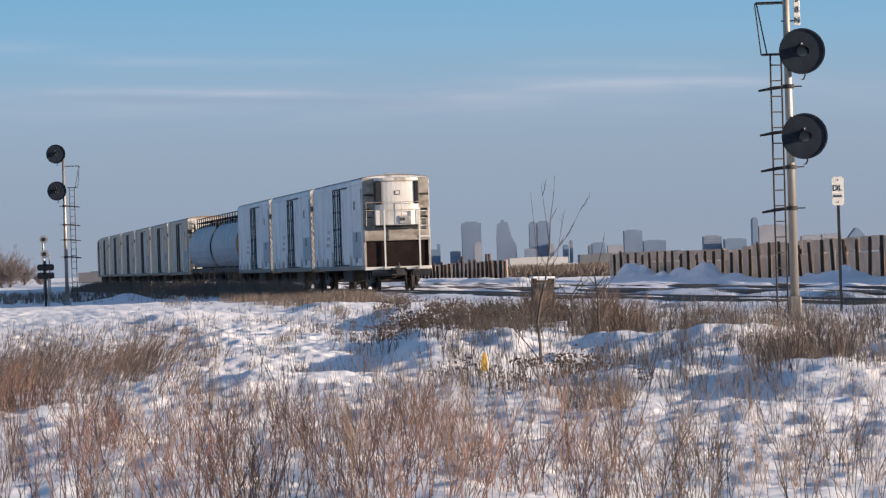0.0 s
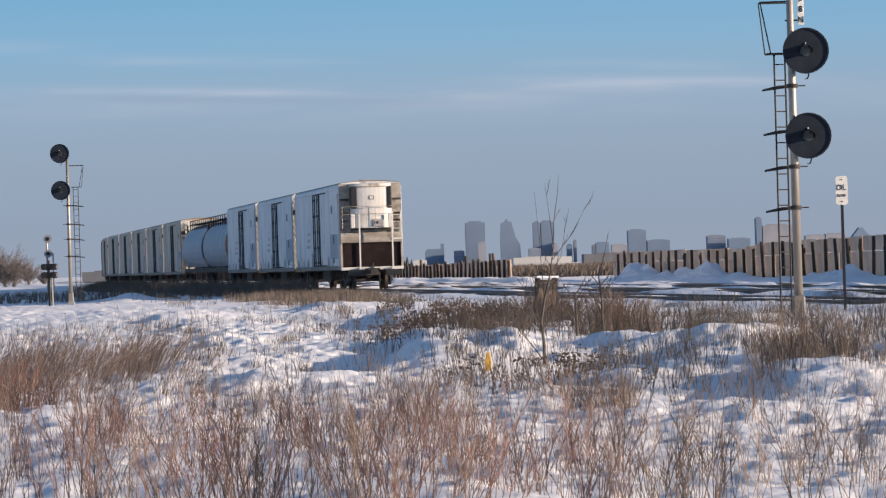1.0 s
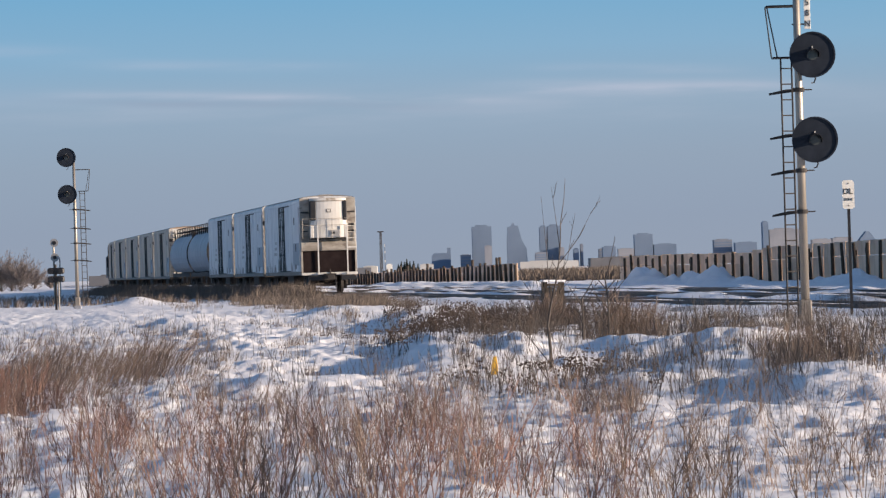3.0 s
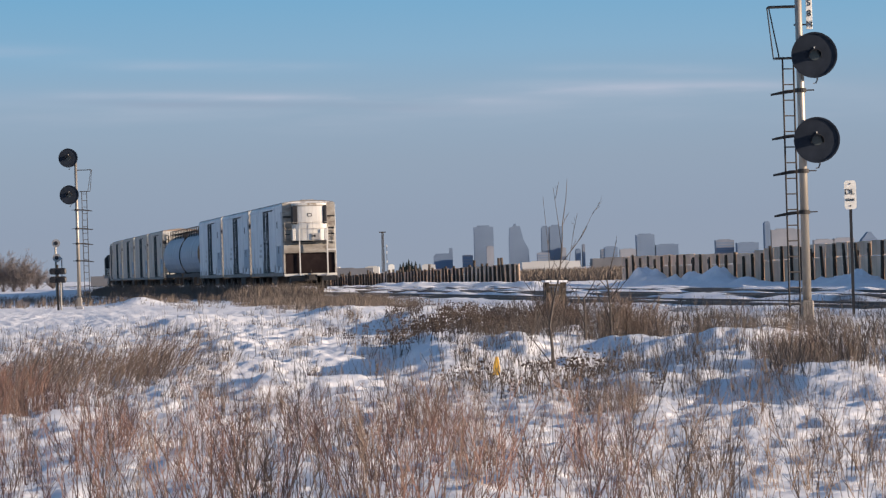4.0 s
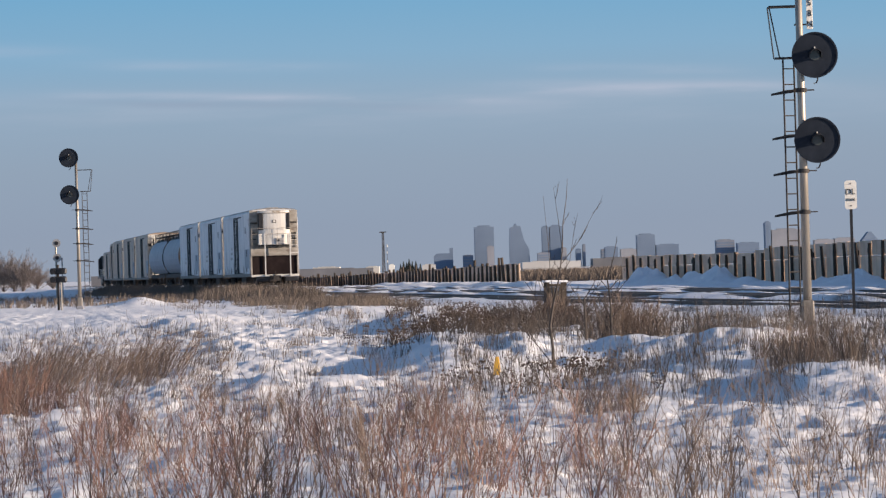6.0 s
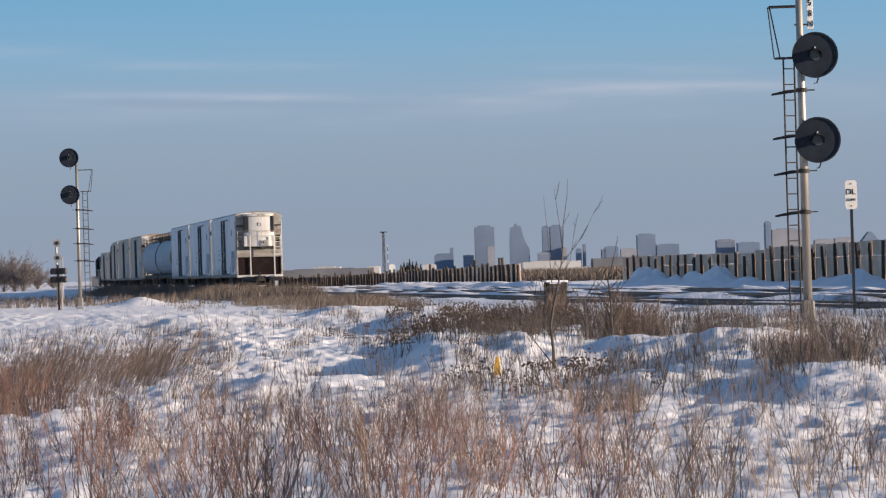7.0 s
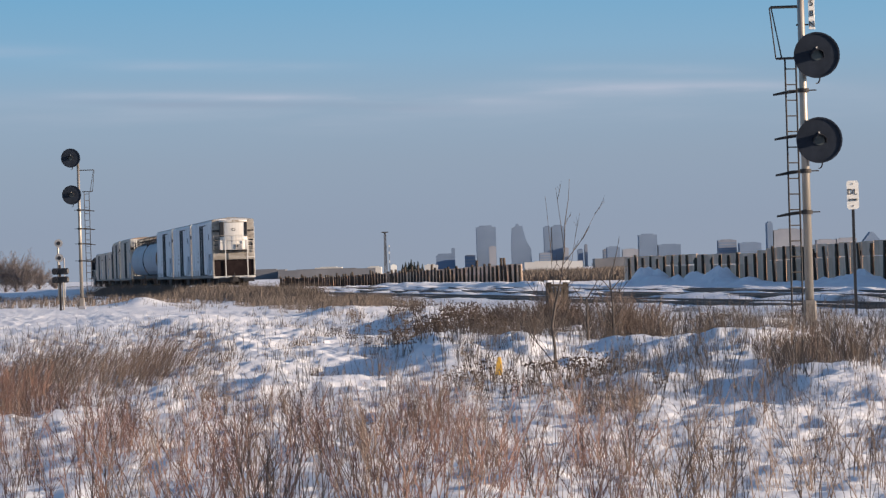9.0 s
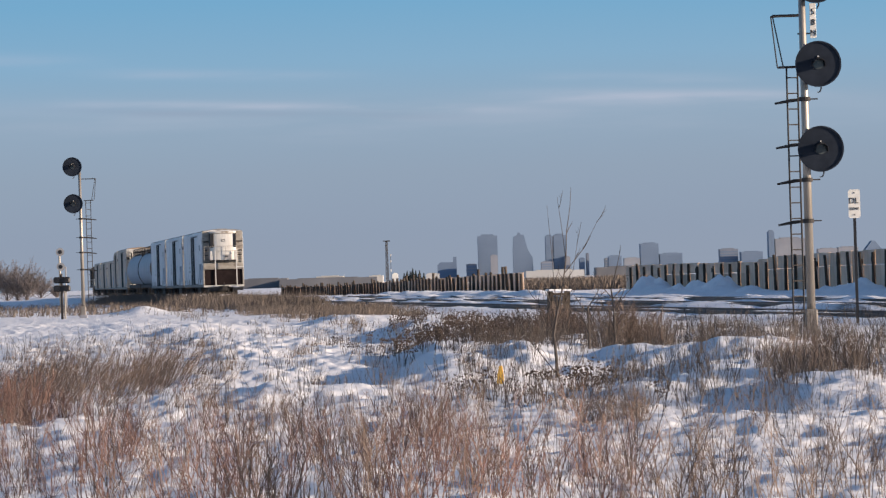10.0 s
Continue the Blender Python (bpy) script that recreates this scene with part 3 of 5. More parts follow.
def hopper(length):
    """A covered hopper car with rounded sides."""
    car = new("covered_hopper_car")
    half, n = 1.56, 20
    ring = []
    for k in range(n + 1):
        a = -0.85 + (math.pi + 1.7) * k / n
        ring.append((half * math.cos(a), 2.78 + 1.78 * math.sin(a)))
    y0, y1 = 0.75, length - 0.75
    bm = bmesh.new()
    prism(bm, ring, "y", y0, y1)
    part("barrel", bm, GREY_PAINT, car, "pale grey rounded hopper side")
    # dark discs over the barrel's ends paint in the shade between the cars
    for a, c in ((y0 - 0.03, y0), (y1, y1 + 0.03)):
        bm = bmesh.new()
        prism(bm, [(x * 0.998, 2.78 + (z - 2.78) * 0.998) for x, z in ring], "y", a, c)
        part("end_plate", bm, DARK, car, "end plate painted dark for the shade between cars")
    for k in (1, 2):
        y = y0 + 0.06 + (y1 - y0 - 0.12) * k / 3
        bm = bmesh.new()
        prism(bm, [(x * 1.006, 2.78 + (z - 2.78) * 1.006) for x, z in ring], "y", y - 0.05, y + 0.05)
        part("barrel_rib", bm, GREY_PAINT, car)
    for s in (-1, 1):
        part("side_sill", B(min(s * 1.1, s * 1.36), max(s * 1.1, s * 1.36), 0.7, length - 0.7, 1.05, 1.36), DARK, car, bevel=0.02)
        part("running_board", B(min(s * 0.25, s * 0.85), max(s * 0.25, s * 0.85), 0.5, length - 0.5, 4.62, 4.68), DARK, car, "dark grating walkway")
        part("roof_rail", T([(s * 0.9, 0.6, 4.92), (s * 0.9, length - 0.6, 4.92)], 0.03, n=5), DARK, car)
        for k in range(11):
            y = 0.7 + (length - 1.4) * k / 10
            part("board_bracket", B(min(s * 0.84, s * 0.92), max(s * 0.84, s * 0.92), y - 0.03, y + 0.03, 4.2, 4.92), DARK, car)
        for y in (0.35, length - 0.35):
            part("end_post", B(min(s * 1.0, s * 1.12), max(s * 1.0, s * 1.12), y - 0.05, y + 0.05, 1.05, 4.62), DARK, car)
    for y in (0.35, length - 0.35):
        for z in (1.8, 2.6, 3.4, 4.2):
            part("end_rung", T([(-1.1, y, z), (1.1, y, z)], 0.025, n=5), DARK, car)
    for k in range(3):
        y = length * (0.27 + 0.23 * k)
        bm = bmesh.new()
        prism(bm, [(y - 1.6, 1.5), (y + 1.6, 1.5), (y + 0.45, 0.55), (y - 0.45, 0.55)], "x", -0.9, 0.9)
        part("discharge_hopper", bm, DARK, car)
        part("roof_hatch", B(-0.25, 0.25, y - 1.2, y + 1.2, 4.5, 4.74), GREY_PAINT, car, bevel=0.04)
    part("centre_sill", B(-0.35, 0.35, 0.3, length - 0.3, 0.7, 1.05), DARK, car)
    axles = bogie(car, 1.9) + bogie(car, length - 1.9)
    coupler(car, 0.35, -1)
    coupler(car, length - 0.35, 1)
    return car, axles


def locomotive(length):
    loco = new("diesel_locomotive")
    bm = bmesh.new()
    prism(bm, [(-0.95, 1.6), (0.95, 1.6), (0.95, 4.35), (0.7, 4.6), (-0.7, 4.6), (-0.95, 4.35)], "y", 0.9, length - 5.6)
    part("long_hood", bm, BLACK, loco, "black long hood", bevel=0.03)
    bm = bmesh.new()
    prism(bm, [(-1.5, 1.6), (1.5, 1.6), (1.5, 4.2), (1.0, 4.75), (-1.0, 4.75), (-1.5, 4.2)], "y", length - 5.6, length - 2.9)
    part("cab", bm, BLACK, loco, "black cab", bevel=0.03)
    bm = bmesh.new()
    prism(bm, [(-0.95, 1.6), (0.95, 1.6), (0.95, 3.1), (-0.95, 3.1)], "y", length - 2.9, length - 0.9)
    part("short_hood", bm, BLACK, loco, bevel=0.1)
    part("frame", B(-1.5, 1.5, 0.5, length - 0.5, 1.25, 1.6), BLACK, loco, bevel=0.02)
    part("fuel_tank", B(-1.35, 1.35, length * 0.38, length * 0.62, 0.4, 1.25), BLACK, loco, bevel=0.12)
    for s in (-1, 1):
        part("radiator", B(min(s * 0.9, s * 1.5), max(s * 0.9, s * 1.5), 1.6, 5.2, 3.7, 4.55), DARK, loco, bevel=0.1)
        part("hand_rail", T([(s * 1.48, 0.6, 2.65), (s * 1.48, length - 5.6, 2.65)], 0.02, n=5), SIGN_WHITE, loco)
        for k in range(7):
            y = 0.7 + k * 1.9
            part("rail_post", T([(s * 1.48, y, 1.6), (s * 1.48, y, 2.65)], 0.02, n=5), SIGN_WHITE, loco)
    part("exhaust_stack", B(-0.25, 0.25, length * 0.45, length * 0.52, 4.58, 4.8), DARK, loco)
    axles = bogie(loco, 3.2) + bogie(loco, length - 3.2)
    coupler(loco, 0.35, -1)
    coupler(loco, length - 0.35, 1)
    return loco, axles


TRAIN = []      # car, axles, distance ahead of the train's rear


def duplicate(ob, axles):
    c = copy_thing(ob, Matrix())
    names = [o for o in c.children if o.name.startswith("wheelset")]
    return c, names


def make_train():
    s = 0.0
    car, axles = reefer(23.8, WHITE_PAINT, True)
    tagged(car, "weathered white refrigerator car with an end-mounted cooling unit", "railway car", "cars of the train")
    TRAIN.append((car, axles, s, 23.8))
    s += 23.8
    turned, axles = reefer(23.8, WHITE_PAINT, False)
    tagged(turned, "weathered white refrigerator car with a pale ribbed end", "railway car", "cars of the train")
    TRAIN.append((turned, axles, s, 23.8))
    s += 23.8
    TRAIN.append((*duplicate(turned, axles), s, 23.8))
    s += 23.8
    hop, axles = hopper(22.3)
    tagged(hop, "pale grey covered hopper car with rounded sides", "railway car", "cars of the train")
    TRAIN.append((hop, axles, s, 22.3))
    s += 22.3
    TRAIN.append((*duplicate(hop, axles), s, 22.3))
    s += 22.3
    old, axles = reefer(24.3, CREAM_PAINT, False)
    tagged(old, "dirty cream refrigerator car with rust-streaked sides", "railway car", "cars of the train")
    TRAIN.append((old, axles, s, 24.3))
    for _ in range(9):
        s += 24.3
        TRAIN.append((*duplicate(old, axles), s, 24.3))
    s += 24.3
    eng, axles = locomotive(22.0)
    tagged(eng, "black diesel locomotive hauling the freight train", "locomotive", "locomotives of the train")
    TRAIN.append((eng, axles, s, 22.0))


make_train()
REAR_Y, SPEED = 179.5, 11.70      # the train's rear along y at the start, metres a second along y


def car_pose(s, length, t):
    """The car's pose by its two bogies on the track."""
    y = REAR_Y + SPEED * t + s * math.cos(radians(HEADING)) - 0.75
    ya, yb = y + 0.12 * length, y + 0.88 * length
    xa, xb = main_x(ya), main_x(yb)
    turn = math.atan2(xa - xb, yb - ya)
    x = xa + (xa - xb) / (yb - ya) * (ya - y)
    return pose(x, y, RAIL_Z, 0, 0, math.degrees(turn))

# ---- signals ----


def signal_head(parent, x, y, z, r, face=-1):
    """A searchlight head with a round black background; it faces the way -y (face -1) or the other way."""
    bm = bmesh.new()
    n = 40
    prism(bm, [(r * math.cos(2 * math.pi * k / n), r * math.sin(2 * math.pi * k / n)) for k in range(n)], "y", -0.012, 0.012)
    disc = part("disc", bm, DISC, parent, "round black signal background")
    disc.location = (x, y, z)
    bm = bmesh.new()
    m = 40
    for k in range(m):
        a0, a1 = 2 * math.pi * k / m, 2 * math.pi * (k + 1) / m
        vs = [bm.verts.new((q * math.cos(a), w, q * math.sin(a))) for a in (a0, a1) for q, w in ((r - 0.02, -0.035), (r + 0.012, -0.035), (r + 0.012, 0.03), (r - 0.02, 0.03))]
        for i in range(4):
            j = (i + 1) % 4
            bm.faces.new((vs[i], vs[j], vs[4 + j], vs[4 + i]))
    bmesh.ops.remove_doubles(bm, verts=bm.verts, dist=0.0005)
    part("rim", bm, DISC, disc)
    bm = bmesh.new()
    tube(bm, [(0, 0.012, 0), (0, 0.16, 0), (0, 0.36, 0)], 0.17, 0.12, 14)
    part("lamp_housing", bm, BLACK, disc)
    bm = bmesh.new()
    tube(bm, [(0, -0.012, 0), (0, -0.03, 0)], 0.105, 0.105, 20)
    part("lens", bm, LENS, disc, "unlit round glass lens")
    bm = bmesh.new()      # hood: an open half tube
    k0, k1, w = -20, 200, 14
    rows = []
    for i in range(w + 1):
        a = radians(k0 + (k1 - k0) * i / w)
        out = 0.34 if 0.15 < i / w < 0.85 else 0.22
        rows.append([bm.verts.new((q * math.cos(a), yy, q * math.sin(a) - (0.03 if yy < -0.1 else 0))) for q, yy in ((0.118, -0.012), (0.118, -out), (0.128, -out), (0.128, -0.012))])
    for a, b in zip(rows, rows[1:]):
        for i in range(4):
            j = (i + 1) % 4
            bm.faces.new((a[i], a[j], b[j], b[i]))
    part("hood", bm, BLACK, disc, "black lens hood")
    part("bracket", T([(0, 0.2, -0.1), (-x * 0.6, 0.2, -0.14), (-x, 0.1, -0.14)], 0.03, n=6), BLACK, disc)
    part("cable", T([(0.02, 0.14, -0.18), (0.06, 0.16, -r - 0.03), (0.03, 0.16, -r - 0.10), (-0.02, 0.15, -r - 0.11)], 0.016, n=5), BLACK, disc)
    part("sight_screw", B(-0.012, 0.012, -0.03, -0.012, 0.13, 0.16), SIGN_WHITE, disc)
    return disc


def signal_mast(height, heads, head_x, ladder_x, r=0.43, base=0.088):
    """A mast on its foot, round-backed heads on one side, a ladder with rungs, braces and a landing on the other."""
    s = new("signal_mast")
    part("pole", T([(0, 0, 0.0), (0, 0, height * 0.5), (0, 0, height)], base, base * 0.72, 16), MAST_PAINT, s, smooth=True)
    part("foot", B(-0.12, 0.12, -0.12, 0.12, -0.3, 0.34), ROOF_PAINT, s, "grey mast foot casting", bevel=0.03)
    part("foot_plate", B(-0.17, 0.17, -0.17, 0.17, -0.45, -0.06), CONCRETE, s, bevel=0.02)
    for z in heads:
        signal_head(s, head_x, -0.16, z, r)
    w = 0.11
    top = heads[0] + 0.15 if len(heads) < 3 else heads[1] - 0.02
    sx = 1 if ladder_x > 0 else -1
    lad = part("ladder", T([(ladder_x - w, 0.30, 0.0), (ladder_x - w, 0.20, top)], 0.018, n=6), DARK, s, "dark steel ladder")
    part("stile", T([(ladder_x + w, 0.42, 0.0), (ladder_x + w, 0.30, top)], 0.018, n=6), DARK, lad)
    z = 0.28
    while z < top - 0.05:
        f = z / (top)
        part("rung", T([(ladder_x - w, 0.30 - 0.1 * f, z), (ladder_x + w, 0.42 - 0.12 * f, z)], 0.013, n=5), DARK, lad)
        z += 0.305
    for z in (2.05, 2.85, 3.55, 4.42):
        if z > height - 1:
            break
        long = sx * (abs(ladder_x) + 0.36)
        bm = bmesh.new()
        prism(bm, [(0, z + 0.03), (0, z - 0.02), (long, z - 0.085), (long, z - 0.045), (long * 0.45, z + 0.02)], "y", 0.15, 0.22)
        part("brace", bm, DARK, s)
        part("brace_stub", B(min(0, -sx * 0.26), max(0, -sx * 0.26), 0.02, 0.08, z - 0.012, z + 0.012), DARK, s)
        bm = bmesh.new()
        tube(bm, [(0, 0, z - 0.04), (0, 0, z + 0.04)], base * 1.25, base * 1.25, 16)
        part("clamp", bm, DARK, s)
    e0, e1 = sorted((ladder_x - 0.2 * sx, ladder_x + 0.26 * sx))
    landing = part("landing", B(e0, e1, 0.12, 0.5, top - 0.02, top + 0.01), DARK, s, "steel mesh landing")
    zz = top + 1.0
    e = ladder_x + 0.36 * sx
    part("landing_rail", T([(0, 0.1, zz), (e, 0.12, zz), (e, 0.5, zz), (0, 0.5, zz)], 0.017, n=5), DARK, landing)
    part("landing_stay", T([(e, 0.12, zz), (e - 0.18 * sx, 0.12, top)], 0.014, n=5), DARK, landing)
    part("landing_stay", T([(e, 0.5, zz), (e - 0.1 * sx, 0.5, top)], 0.014, n=5), DARK, landing)
    return s


def text_part(words, size, mat, parent, m):
    cu = bpy.data.curves.new("lettering", "FONT")
    cu.body, cu.size, cu.align_x, cu.align_y, cu.extrude = words, size, "CENTER", "CENTER", 0.004
    ob = new("lettering", cu)
    me = bpy.data.meshes.new_from_object(ob)
    bpy.data.objects.remove(ob)
    me.materials.append(mat)
    ob = new("lettering", me)
    ob.parent = parent
    ob.matrix_basis = m
    return ob


def make_signals():
    big = signal_mast(7.9, (3.44, 5.09, 6.72), 0.27, -0.21, 0.435)
    tagged(big, "tall silver signal mast with round black heads and a ladder", "railway signal", "searchlight signals")
    big.matrix_world = pose(7.05, 78.0, 0.55)
    plate = part("number_plate", B(0.145, 0.265, -0.02, 0.0, 5.60, 6.28), SIGN_WHITE, big, "white plate with black characters", bevel=0.004)
    for k, ch in enumerate("58N"):
        text_part(ch, 0.17, BLACK, plate, pose(0.205, -0.028, 6.11 - 0.205 * k, 90))
    part("plate_strap", B(-0.1, 0.2, -0.005, 0.02, 5.68, 5.71), DARK, big)
    far = signal_mast(6.7, (5.13, 6.85), -0.32, 0.34, 0.435)
    tagged(far, "distant silver signal mast with two round black searchlight heads", "railway signal", "searchlight signals")
    far.matrix_world = pose(-17.0, 187.0, 0.57)
    # a dwarf signal with two lamp boxes, and a smaller mast behind it
    d = new("crossing_signal")
    part("pole", T([(0, 0, 0), (0, 0, 1.75)], 0.05, 0.045, 10), DARK, d)
    part("pale_stake", T([(0.12, -0.1, -0.3), (0.12, -0.1, 1.2)], 0.035, 0.03, 8), MAST_PAINT, d, "pale stake")
    for z in (1.18, 1.50):
        arm = part("lamp_box", B(-0.30, 0.34, -0.14, 0.12, z - 0.12, z + 0.12), BLACK, d, "black lamp box", bevel=0.05)
        for x in (-0.17, 0.2):
            bm = bmesh.new()
            tube(bm, [(x, -0.26, z), (x, -0.13, z)], 0.10, 0.10, 16)
            part("lamp", bm, BLACK, arm, "black lamp rim")
            part("lens", T([(x, -0.27, z), (x, -0.255, z)], 0.075, 0.075, 14), BLACK, arm)
    tagged(d, "low black lamp signal with two stacked lamp boxes", "railway signal")
    d.matrix_world = pose(-17.75, 184.5, gz(-17.75, 184.5)) @ Matrix.Scale(1.2, 4)
    m = new("small_signal_mast")
    part("pole", T([(0, 0, 0), (0, 0, 3.8)], 0.07, 0.06, 10), MAST_PAINT, m)
    for z, x in ((3.85, 0.06), (2.9, 0.08)):
        bm = bmesh.new()
        tube(bm, [(x, -0.14, z), (x, -0.10, z)], 0.27, 0.27, 24)
        h = part("head", bm, GREY_STEEL, m, "grey round signal head")
        part("lens", T([(x, -0.16, z), (x, -0.135, z)], 0.13, 0.13, 16), BLACK, h)
        part("housing", T([(x, -0.1, z), (x, 0.25, z)], 0.15, 0.1, 12), BLACK, h)
    part("side_post", T([(0.38, 0, 0), (0.38, 0, 2.9)], 0.045, 0.045, 8), GREY_STEEL, m)
    tagged(m, "distant thin signal mast with grey round heads", "railway signal")
    m.matrix_world = pose(-25.1, 260.0, gz(-25.1, 260.0))
    # the sign on its post
    s = new("zone_sign")
    part("post", B(-0.03, 0.03, 0.0, 0.03, -0.2, 2.55), BLACK, s, "dark steel sign post")
    bm = bmesh.new()
    prism(bm, [(-0.125, 2.50), (-0.09, 2.46), (0.09, 2.46), (0.125, 2.50), (0.125, 3.02), (0.09, 3.06), (-0.09, 3.06), (-0.125, 3.02)], "y", -0.02, -0.012)
    pl = part("plate", bm, SIGN_WHITE, s, "white sign plate with black words")
    for ch, x in (("D", -0.052), ("L", 0.055)):
        text_part(ch, 0.17, BLACK, pl, pose(x, -0.026, 2.82, 90))
    for k, ch in enumerate("ZONE"):
        text_part(ch, 0.072, BLACK, pl, pose(-0.078 + 0.052 * k, -0.026, 2.655, 90))
    for z in (2.53, 2.99):
        part("bolt", T([(0, -0.03, z), (0, -0.015, z)], 0.014, n=8), DARK, pl)
    tagged(s, "small white sign plate on a thin steel post", "sign")
    s.matrix_world = pose(8.56, 84.0, 0.24, 0, 0.0, 0)


make_signals()

# ---- timber fence along the yard ----
FENCE_OFF = 23.84


def make_fence(name, y0, y1, label, thick, heights):
    root = tagged(new(name), label, "fence", kind="structure")
    root.matrix_world = pose(0, 0, 0)
    bm = B(-0.05, 0.05, 0, 2.44, 0, 1)
    finish(bm)
    panel = mesh("panel", bm, PANEL_WOOD)
    bm = bmesh.new()
    tube(bm, [(0, 0, 0), (0, 0, 1)], thick, thick * 0.85, 9)
    finish(bm)
    postm = mesh("post", bm, POST_WOOD)
    bm = B(-0.06, 0.0, -0.28, 0.28, -0.13, 0.13)
    finish(bm, 0.02)
    blockm = mesh("block", bm, POST_WOOD)
    y = y0
    while y < y1:
        base, top = (float(np.interp(y, (175, 192, 204, 217.4, 218.4, 240, 262, 310, 450, 800), v)) for v in ((0.3, 0.3, 0.3, 0.3, 0.28, 0.25, 0.25, 0.15, -0.05, -0.05), (2.50, 2.46, 2.40, 2.29, 2.10, 2.16, 2.14, 1.95, 1.24, 1.1)))
        height = top - base
        a = along(y, FENCE_OFF, base)
        q = Euler((0, 0, radians(HEADING))).to_quaternion()
        step = random.uniform(-0.03, 0.03)
        for z0, z1 in ((0.0, 0.66), (0.67, 1.0)):      # two courses of panels
            ob = new("panel", panel)
            ob.parent, ob.rotation_mode, ob.rotation_quaternion = root, "QUATERNION", q
            ob.location = a + Vector((random.uniform(-0.012, 0.012), 0, height * z0 + (step if z0 else 0)))
            ob.scale = (1, 1, height * (z1 - z0))
        ob = new("post", postm)
        ob.parent = root
        ob.location = along(y, FENCE_OFF - 0.15, base - 0.3)
        ob.rotation_euler = (radians(random.gauss(0, 0.7)), radians(random.gauss(0, 2.0)), random.uniform(0, 6))
        ob.scale = (1, 1, height * random.choice(heights) + 0.3)
        if random.random() < 0.6:
            ob = new("block", blockm)
            ob.parent, ob.rotation_mode, ob.rotation_quaternion = root, "QUATERNION", q
            ob.location = along(y + 0.3, FENCE_OFF - 0.07, base + height * random.uniform(0.7, 0.8))
        y += 2.5 * math.cos(radians(HEADING))


make_fence("fence", 168.0, 261.5, "tall weathered plank fence with dark timber posts behind snow banks", 0.095, (0.90, 0.95, 0.97, 0.99, 1.01, 1.03, 1.06))
make_fence("fence_far", 308.0, 520.0, "long low weathered plank fence with uneven dark posts", 0.13, (0.95, 1.0, 1.05, 1.12, 1.2, 1.32))


def make_snow_bank():
    ys = np.arange(150, 249, 0.2)
    us = np.linspace(-5.6, 0.2, 44)
    yy, uu = np.meshgrid(ys, us, indexing="ij")
    ridge = 0.20 + 0.14 * hash_noise(yy / 4.0, yy * 0 + 3, 11)
    for y, h, w in ((242.2, 1.05, 2.6), (236, 0.45, 1.2), (228, 0.58, 2.2), (221, 0.72, 1.8), (214, 0.22, 2.2), (195, 0.18, 1.3), (188, 0.58, 4.2), (174, 0.3, 4.0)):      # heaps
        ridge = ridge + h * np.exp(-np.abs((yy - y + 0.9 * (hash_noise(uu / 0.6, yy / 2.0, 15) - 0.5)) / (0.72 * w)))
    prof = np.where(uu < -1.5, np.exp(-np.abs((uu + 1.5) / 1.7) ** 1.6), np.exp(-((uu + 1.5) / 1.0) ** 2))
    rough = np.clip(ridge - 0.35, 0, 0.7)
    z = 0.26 + ridge * prof + prof * ((0.12 + 0.9 * rough) * (hash_noise(yy / 0.9, uu / 0.55, 13) - 0.5) + (0.05 + 0.45 * rough) * (hash_noise(yy / 0.35, uu / 0.25, 14) - 0.5))
    end = np.clip((248 - yy) / 3.0, 0, 1) * np.clip((uu + 5.6) / 0.6, 0, 1)
    z = z * end + 0.18 * (1 - end)
    x = TRACK_X0 + TRACK_SLOPE * yy + FENCE_OFF - 0.3 + uu
    k = len(us)
    i = np.arange(len(ys) - 1)[:, None] * k
    j = np.arange(k - 1)[None, :]
    f = np.stack([i + j, i + j + 1, i + k + j + 1, i + k + j], -1).reshape(-1, 4)
    me = bpy.data.meshes.new("snow_bank")
    me.from_pydata(np.stack([x.ravel(), yy.ravel(), z.ravel()], 1), [], f.tolist())
    me.materials.append(SNOW)
    tagged(new("snow_bank", me), "lumpy ploughed snow bank heaped along the plank fence", "snow bank", kind="structure")


make_snow_bank()


def make_low_bank():
    """A low ploughed ridge along the far side of the tracks."""
    ys = np.arange(232, 330, 0.4)
    us = np.linspace(-2.6, 5.4, 40)
    yy, uu = np.meshgrid(ys, us, indexing="ij")
    prof = np.where(uu < 0.3, np.exp(-np.abs((uu - 0.3) / 1.5) ** 3), np.exp(-np.abs((uu - 0.3) / 4.0) ** 3)) * np.clip((yy - 232) / 8, 0, 1) * np.clip((330 - yy) / 12, 0, 1)
    z = 0.22 + prof * (0.38 + 0.2 * hash_noise(yy / 5.0, uu / 1.5, 31)) + 0.14 * (hash_noise(yy / 0.8, uu / 0.5, 32) - 0.5)
    x = TRACK_X0 + TRACK_SLOPE * yy + 14.6 + uu
    k = len(us)
    i = np.arange(len(ys) - 1)[:, None] * k
    j = np.arange(k - 1)[None, :]
    f = np.stack([i + j, i + j + 1, i + k + j + 1, i + k + j], -1).reshape(-1, 4)
    me = bpy.data.meshes.new("snow_bank")
    me.from_pydata(np.stack([x.ravel(), yy.ravel(), z.ravel()], 1), [], f.tolist())
    me.materials.append(SNOW)
    me.shade_smooth()
    tagged(new("snow_bank", me), "low sunlit ridge of ploughed snow beside the tracks", "snow bank", kind="structure")


make_low_bank()

# ---- far city ----


